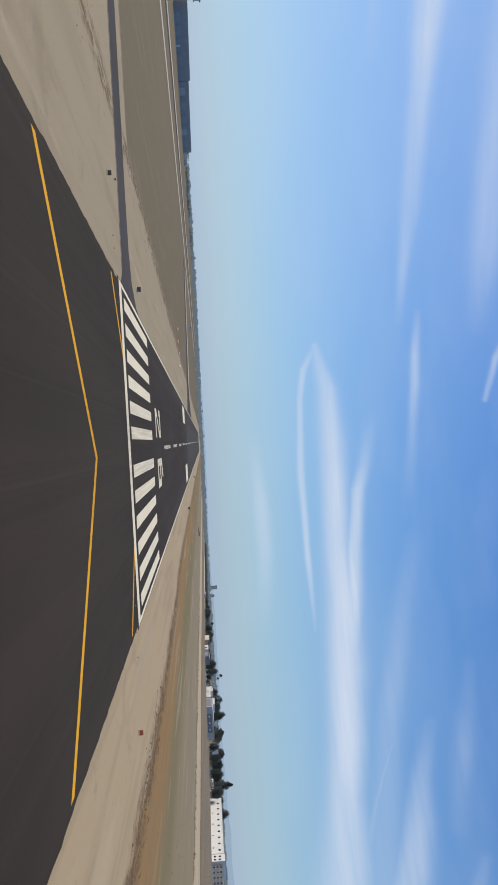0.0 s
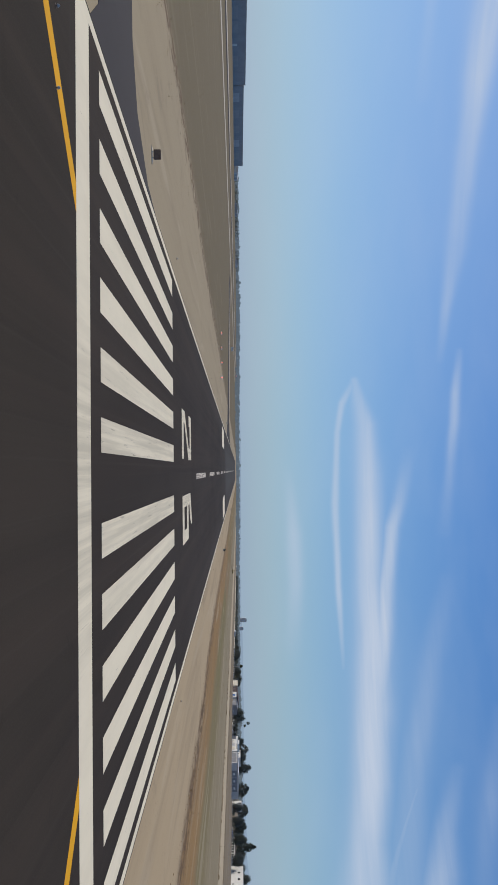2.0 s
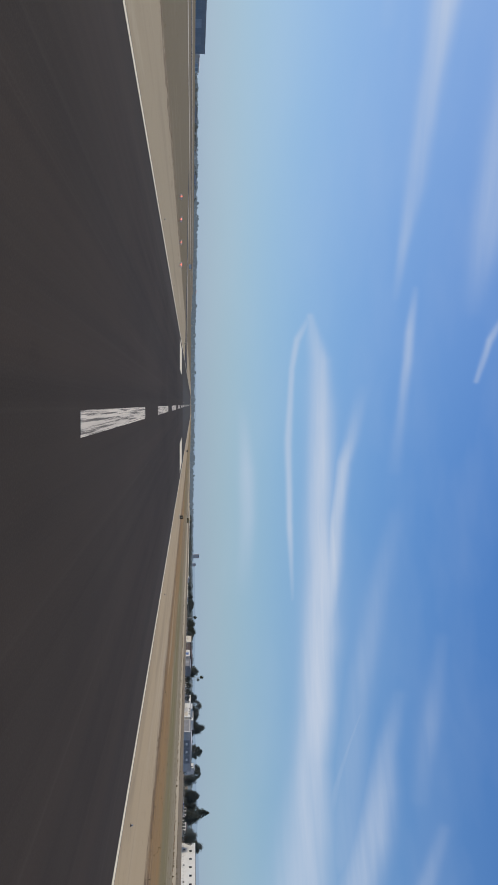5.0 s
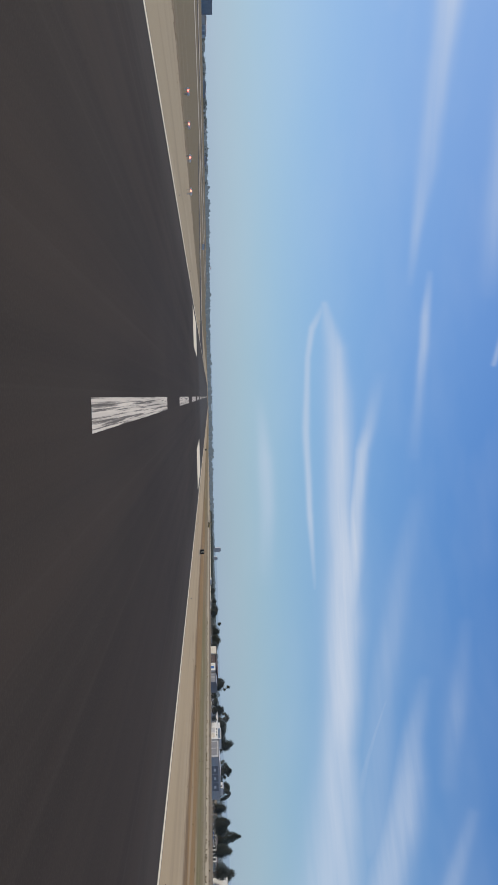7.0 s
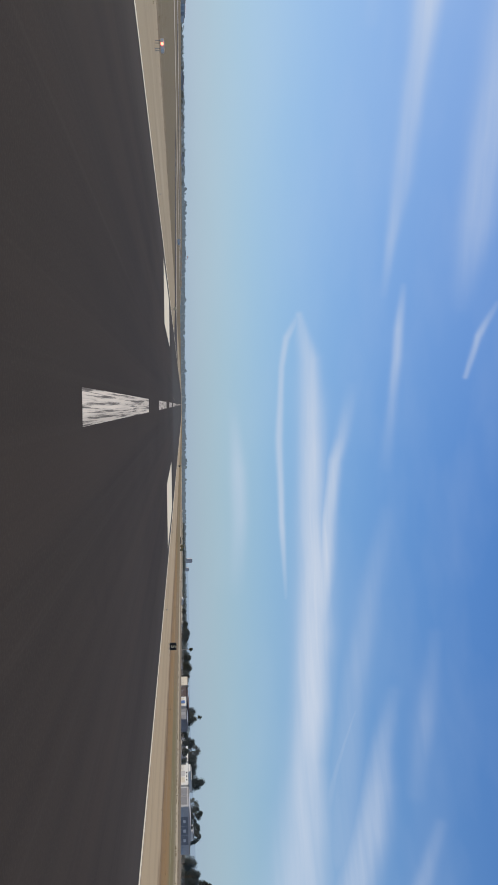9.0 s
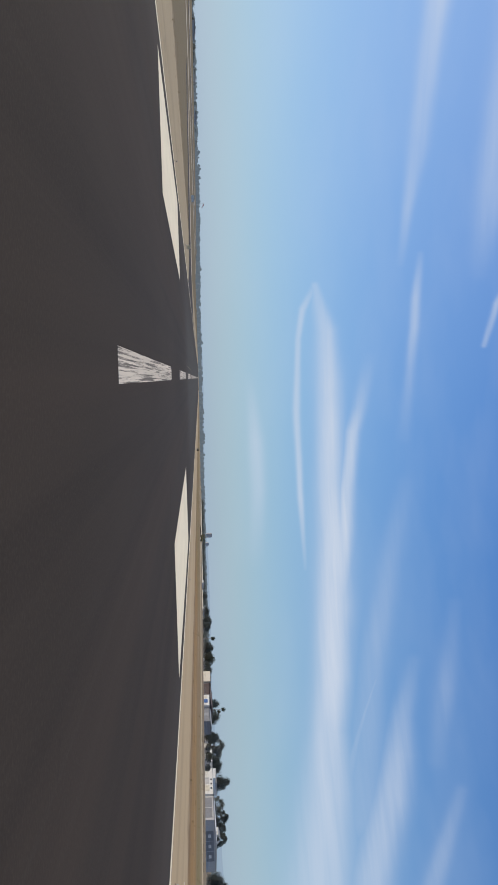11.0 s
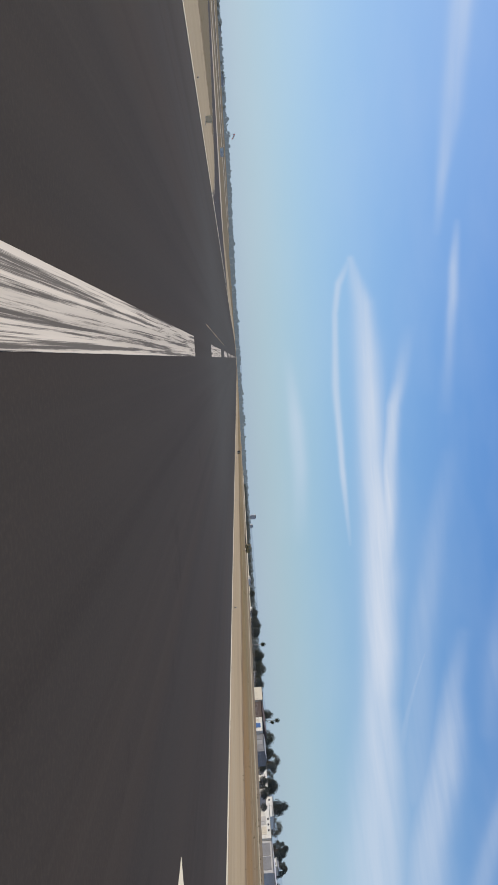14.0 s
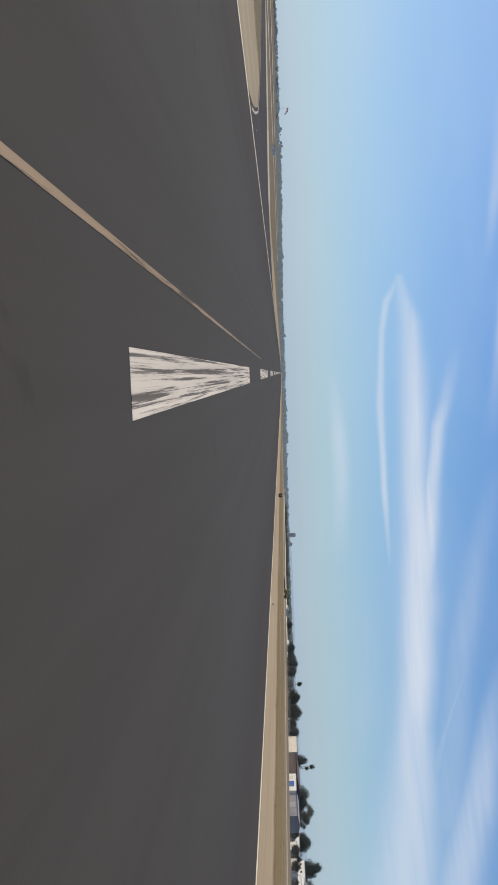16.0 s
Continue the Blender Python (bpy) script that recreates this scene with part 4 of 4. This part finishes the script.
for k in range(42):
    box(bm, 262, 262.3, 1135 + 30 * k, 1164.6 + 30 * k, level(262) - 0.5, level(262) + 0.8, 0.04)
setting("wall_east", bm, CREAM, "long low pale concrete wall beyond the fence", "wall")

# far towers on the skyline
for x, y, w, h in ((848, 4620, 22, 46), (890, 4590, 18, 27)):
    t = tagged(thing("tower_block", (x, y, -5)), "distant hazy tower block on the skyline", "tower")
    part("wall", boxed(-w / 2, w / 2, -9, 9, 0, h, bevel=0.3), PALE_GREY, t)
    part("roof", boxed(-w / 2 + 3, w / 2 - 3, -6, 6, h, h + 3, bevel=0.2), ROOF_GREY, t)


# ---- signs and lights by the runway ----
def board(name, x, y, w, h, label, digit="", foot=0.35, back=BLACK):
    ob = tagged(thing(name, (x, y, level(x) - 0.03)), label, "sign", "runway signs")
    panel = part("panel", boxed(-w / 2, w / 2, -0.12, 0.12, foot, foot + h, bevel=0.03), back, ob)
    for s in (-1, 1):
        leg = bmesh.new()
        rod(leg, (s * w * 0.32, 0, 0), (s * w * 0.32, 0, foot + 0.02), 0.05, 0.05)
        part("leg", leg, METAL, ob)
    part("footing", boxed(-w / 2 - 0.3 * w, w / 2 + 0.3 * w, -0.5 * w, 0.5 * w, -0.05, 0.05, bevel=0.02), GRAVEL, ob)
    if digit:
        cu = bpy.data.curves.new("numeral", "FONT")
        cu.body, cu.size, cu.extrude = digit, h * 1.0, 0.01
        cu.align_x, cu.align_y = "CENTER", "CENTER"
        cu.materials.append(WHITE)
        tx = new("numeral", cu)
        tx.parent = ob
        tx.matrix_basis = pose(0, -0.14, foot + h / 2, 90, 0, 0)
        tagged(tx, "white numeral")
    return ob


SIGN_BACK = plain("sign_back", (0.58, 0.49, 0.33), (0.66, 0.56, 0.39), (3, 3, 3), 0.6)
SIGN_DARK = plain("weathered_sign", (0.12, 0.085, 0.065), (0.17, 0.125, 0.10), (3, 3, 3), 0.7)
board("distance_sign", 33.0, 314.5, 0.98, 0.9, "black distance sign with a white number", "5", 0.15)
board("distance_sign", 29.0, 591, 0.9, 0.8, "black distance sign with a white number", "4", 0.15)
board("distance_sign", -26.9, 33.3, 0.8, 0.6, "dark square sign on a concrete footing beside the taxiway", "", 0.15, SIGN_DARK)
board("distance_sign", -33.7, -5.4, 0.55, 0.42, "small dark square sign on bare earth", "", 0.12, SIGN_DARK)
board("distance_sign", -35.8, 3.6, 0.22, 0.18, "very small dark marker board on bare earth", "", 0.08, SIGN_DARK)
board("distance_sign", -28.9, 452.3, 0.85, 0.66, "grey-backed square sign on the bare island", "", 0.15, SIGN_BACK)
board("mandatory_sign", 33.2, -6.6, 0.6, 0.42, "small red runway sign on bare earth", "", 0.12, RED_PAINT)

GLOW = Mat("red_lamp", 0.4)
GLOW.colour((0.5, 0.02, 0.02))
GLOW.b.inputs["Emission Color"].default_value = (1.0, 0.10, 0.06, 1)
GLOW.b.inputs["Emission Strength"].default_value = 9


def slope_light(x, y):
    ob = tagged(thing("approach_slope_light", (x, y, -0.03)), "white approach slope light box glowing red", "lamp", "approach slope lights")
    part("housing", boxed(-0.6, 0.6, -0.5, 0.5, 0.55, 0.95, bevel=0.06), STUCCO, ob)
    lens = bmesh.new()
    rod(lens, (0, -0.5, 0.75), (0, -0.54, 0.75), 0.15, 0.15, 14)
    part("lens", lens, GLOW.m, ob, "red glowing lens")
    for sx in (-0.4, 0.4):
        for sy in (-0.3, 0.3):
            leg = bmesh.new()
            rod(leg, (sx, sy, 0), (sx, sy, 0.57), 0.035, 0.035)
            part("leg", leg, METAL, ob)


for x in (-56.0, -50.0, -44.0, -38.0):
    slope_light(x, 293)


def edge_light(x, y, proto=[]):
    if proto:
        return copy_thing(proto[0], pose(x, y, -0.03))
    ob = tagged(thing("edge_light", (x, y, -0.03)), "small white runway edge light on a stem", "lamp", "runway edge lights")
    stem = bmesh.new()
    rod(stem, (0, 0, 0), (0, 0, 0.09), 0.03, 0.03)
    part("stem", stem, SIGN_DARK, ob)
    lens = bmesh.new()
    rod(lens, (0, 0, 0.09), (0, 0, 0.12), 0.075, 0.075, 10)
    rod(lens, (0, 0, 0.12), (0, 0, 0.19), 0.06, 0.035, 10)
    part("lens", lens, METAL, ob)
    plate = bmesh.new()
    rod(plate, (0, 0, -0.02), (0, 0, 0.035), 0.11, 0.10, 14)
    part("base_plate", plate, SIGN_DARK, ob)
    proto.append(ob)
    return ob


for k in range(1, 20):
    for s in (-1, 1):
        edge_light(s * 25.2, 60.96 * k - 1)
for x in (-21.9, -18.7, -15.5, -25.4, -27.0, 15.7, 18.9, 22.2, 25.3):
    edge_light(x, -2.4)


def wind_sock(x, y):
    ob = tagged(thing("wind_sock", (x, y, level(x) - 0.03)), "orange-red wind sock on a tall pole", "wind sock")
    pole = bmesh.new()
    rod(pole, (0, 0, 0), (0, 0, 6.7), 0.06, 0.04)
    part("pole", pole, METAL, ob)
    sock = bmesh.new()
    last = Vector((0, 0, 6.5))
    r = 0.30
    for i in range(5):
        nxt = last + Vector((0.36, 0.08, 0.02 - 0.10 * i))
        if i % 2:
            part("sock_band", rod(bmesh.new(), last, nxt, r, r * 0.86, 12), STUCCO, ob, "white cloth band")
        else:
            rod(sock, last, nxt, r, r * 0.86, 12)
        last, r = nxt, r * 0.86
    part("sock", sock, ORANGE, ob)


wind_sock(-82.2, 662)


OCHRE = plain("ochre_paint", (0.42, 0.30, 0.11), (0.50, 0.37, 0.15), (1, 1, 1), 0.6)


def tractor(x, y):
    """The ochre mowing rig parked on the field, seen from its side, with a wide dark mower behind."""
    ob = tagged(thing("mowing_tractor", (x, y, level(x) - 0.05), 84), "ochre tractor with wide dark mower parked on dry grass", "tractor")
    part("hood", boxed(-0.5, 0.5, -2.3, -0.3, 0.75, 1.55, bevel=0.12), OCHRE, ob)
    part("chassis", boxed(-0.35, 0.35, -2.2, 1.9, 0.5, 0.8, bevel=0.05), BLACK, ob)
    cab = part("cab", boxed(-0.75, 0.75, -0.3, 1.5, 0.9, 1.7, bevel=0.08), OCHRE, ob)
    for sx in (-0.7, 0.7):
        for yy in (-0.2, 1.4):
            part("post", boxed(sx - 0.06, sx + 0.06, yy - 0.06, yy + 0.06, 1.7, 2.7), OCHRE, cab)
    part("roof", boxed(-0.85, 0.85, -0.4, 1.6, 2.7, 2.86, bevel=0.05), OCHRE, cab)
    pipe = bmesh.new()
    rod(pipe, (0.3, -1.6, 1.5), (0.3, -1.6, 2.5), 0.06, 0.05)
    part("exhaust", pipe, BLACK, ob)
    for sx in (-1, 1):
        for yy, rad in ((0.8, 0.72), (-1.6, 0.48)):
            w = bmesh.new()
            rod(w, (sx * 0.7, yy, rad), (sx * 1.05, yy, rad), rad, rad, 20)
            tyre = part("wheel", w, MOWER, ob)
            rim = bmesh.new()
            rod(rim, (sx * 1.04, yy, rad), (sx * 1.08, yy, rad), rad * 0.55, rad * 0.5, 16)
            part("rim", rim, OCHRE, tyre)
    part("mower_deck", boxed(-2.4, 2.4, 2.3, 6.8, 0.18, 0.55, bevel=0.08), MOWER, ob, "dark dusty mower deck")
    bar = bmesh.new()
    rod(bar, (0, 1.8, 0.6), (0, 2.4, 0.45), 0.07, 0.07)
    part("drawbar", bar, BLACK, ob)


MOWER = plain("dusty_dark_steel", (0.06, 0.05, 0.04), (0.10, 0.08, 0.06), (1, 1, 1), 0.8)
tractor(95, 745)


# ---- fence along the right side ----
def fence(x, y0, y1):
    ob = tagged(thing("boundary_fence", (x, 0, level(x) - 0.03)), "grey wire fence on thin posts", "fence")
    post = mesh_of("post", rod(bmesh.new(), (0, 0, 0), (0, 0, 2.2), 0.05, 0.05, 6), METAL)
    y = y0
    while y < y1:
        o = new("post", post)
        o.parent = ob
        o.location = (0, y, 0)
        y += 10
    for z in (0.3, 0.8, 1.3, 1.8, 2.15):
        part("wire", rod(bmesh.new(), (0, y0, z), (0, y1, z), 0.02, 0.02, 4), METAL, ob)


fence(236, 300, 1100)


# ---- dry weeds ----
def weeds():
    rng = random.Random(5)
    verts, faces = [], []
    for _ in range(7000):
        side = rng.random()
        y = rng.uniform(-60, 680)
        h = rng.uniform(0.05, 0.16)
        if side < 0.66:
            k = rng.random()
            if k < (0.16 if y < 190 else 0.03):
                x, h = rng.gauss(42.0 - 4 * min(1, max(0, (y - 90) / 100)), 1.8), rng.uniform(0.05, 0.2)
            elif 0.6 <= k < 0.85:
                x, h = rng.gauss(147 if rng.random() < 0.6 else 183, 2.2), rng.uniform(0.15, 0.7)
            else:
                x = rng.uniform(42, 100)
        else:
            x = rng.gauss(-47, 4) if rng.random() < 0.6 else rng.uniform(-110, -46)
        if x < 0 and 0 < y < 28:
            continue
        low = level(x) - 0.04
        for _ in range(4):
            a = rng.uniform(0, 6.28)
            dx, dy = math.cos(a) * h * 0.7, math.sin(a) * h * 0.7
            px, py = x + rng.uniform(-0.25, 0.25), y + rng.uniform(-0.25, 0.25)
            b = len(verts)
            verts.extend(((px - dy * 0.25, py + dx * 0.25, low), (px + dy * 0.25, py - dx * 0.25, low), (px + dx, py + dy, low + h)))
            faces.append((b, b + 1, b + 2))
    me = bpy.data.meshes.new("dry_weeds")
    me.from_pydata(verts, [], faces)
    me.materials.append(DRY)
    return tagged(new("dry_weeds", me), "scattered dry weeds on the bare verge", "weeds", kind="stuff")


weeds()


# ---- clods of earth thrown up along the graded edges ----
def clods():
    rng = random.Random(17)
    verts, faces = [], []
    for i in range(1900):
        if i % 4 == 0:
            y = rng.uniform(-75, 360)
            x, r = rng.gauss(147 if rng.random() < 0.6 else 183, 2.2), rng.uniform(0.12, 0.45)
        else:
            y = -75 + 165 * rng.random() ** 1.5
            x, r = rng.gauss(42.8, 1.9), rng.uniform(0.04, 0.26) * rng.uniform(0.4, 1) * (1 if y < 40 else 0.6)
        z, b, n = level(x) - 0.04, len(verts), 6
        turn = rng.uniform(0, 6.28)
        for k in range(n):
            a, d = turn + k * 6.283 / n, r * rng.uniform(0.7, 1.3)
            verts.append((x + math.cos(a) * d, y + math.sin(a) * d * 1.6, z))
        for k in range(n):
            a, d = turn + (k + 0.4) * 6.283 / n, r * rng.uniform(0.35, 0.75)
            verts.append((x + math.cos(a) * d, y + math.sin(a) * d * 1.6, z + r * rng.uniform(0.3, 0.65)))
        verts.append((x, y, z + r * rng.uniform(0.5, 0.85)))
        for k in range(n):
            m = (k + 1) % n
            faces.extend(((b + k, b + m, b + n + m, b + n + k), (b + n + k, b + n + m, b + 2 * n)))
    me = bpy.data.meshes.new("earth_clods")
    me.from_pydata(verts, [], faces)
    me.materials.append(CLOD)
    return tagged(new("earth_clods", me), "brown clods of earth along the graded verge", "earth", kind="stuff")


CLOD = plain("brown_clods", (0.19, 0.118, 0.056), (0.26, 0.168, 0.08), (0.6, 0.6, 0.6), 0.95, bump=0.4)
clods()
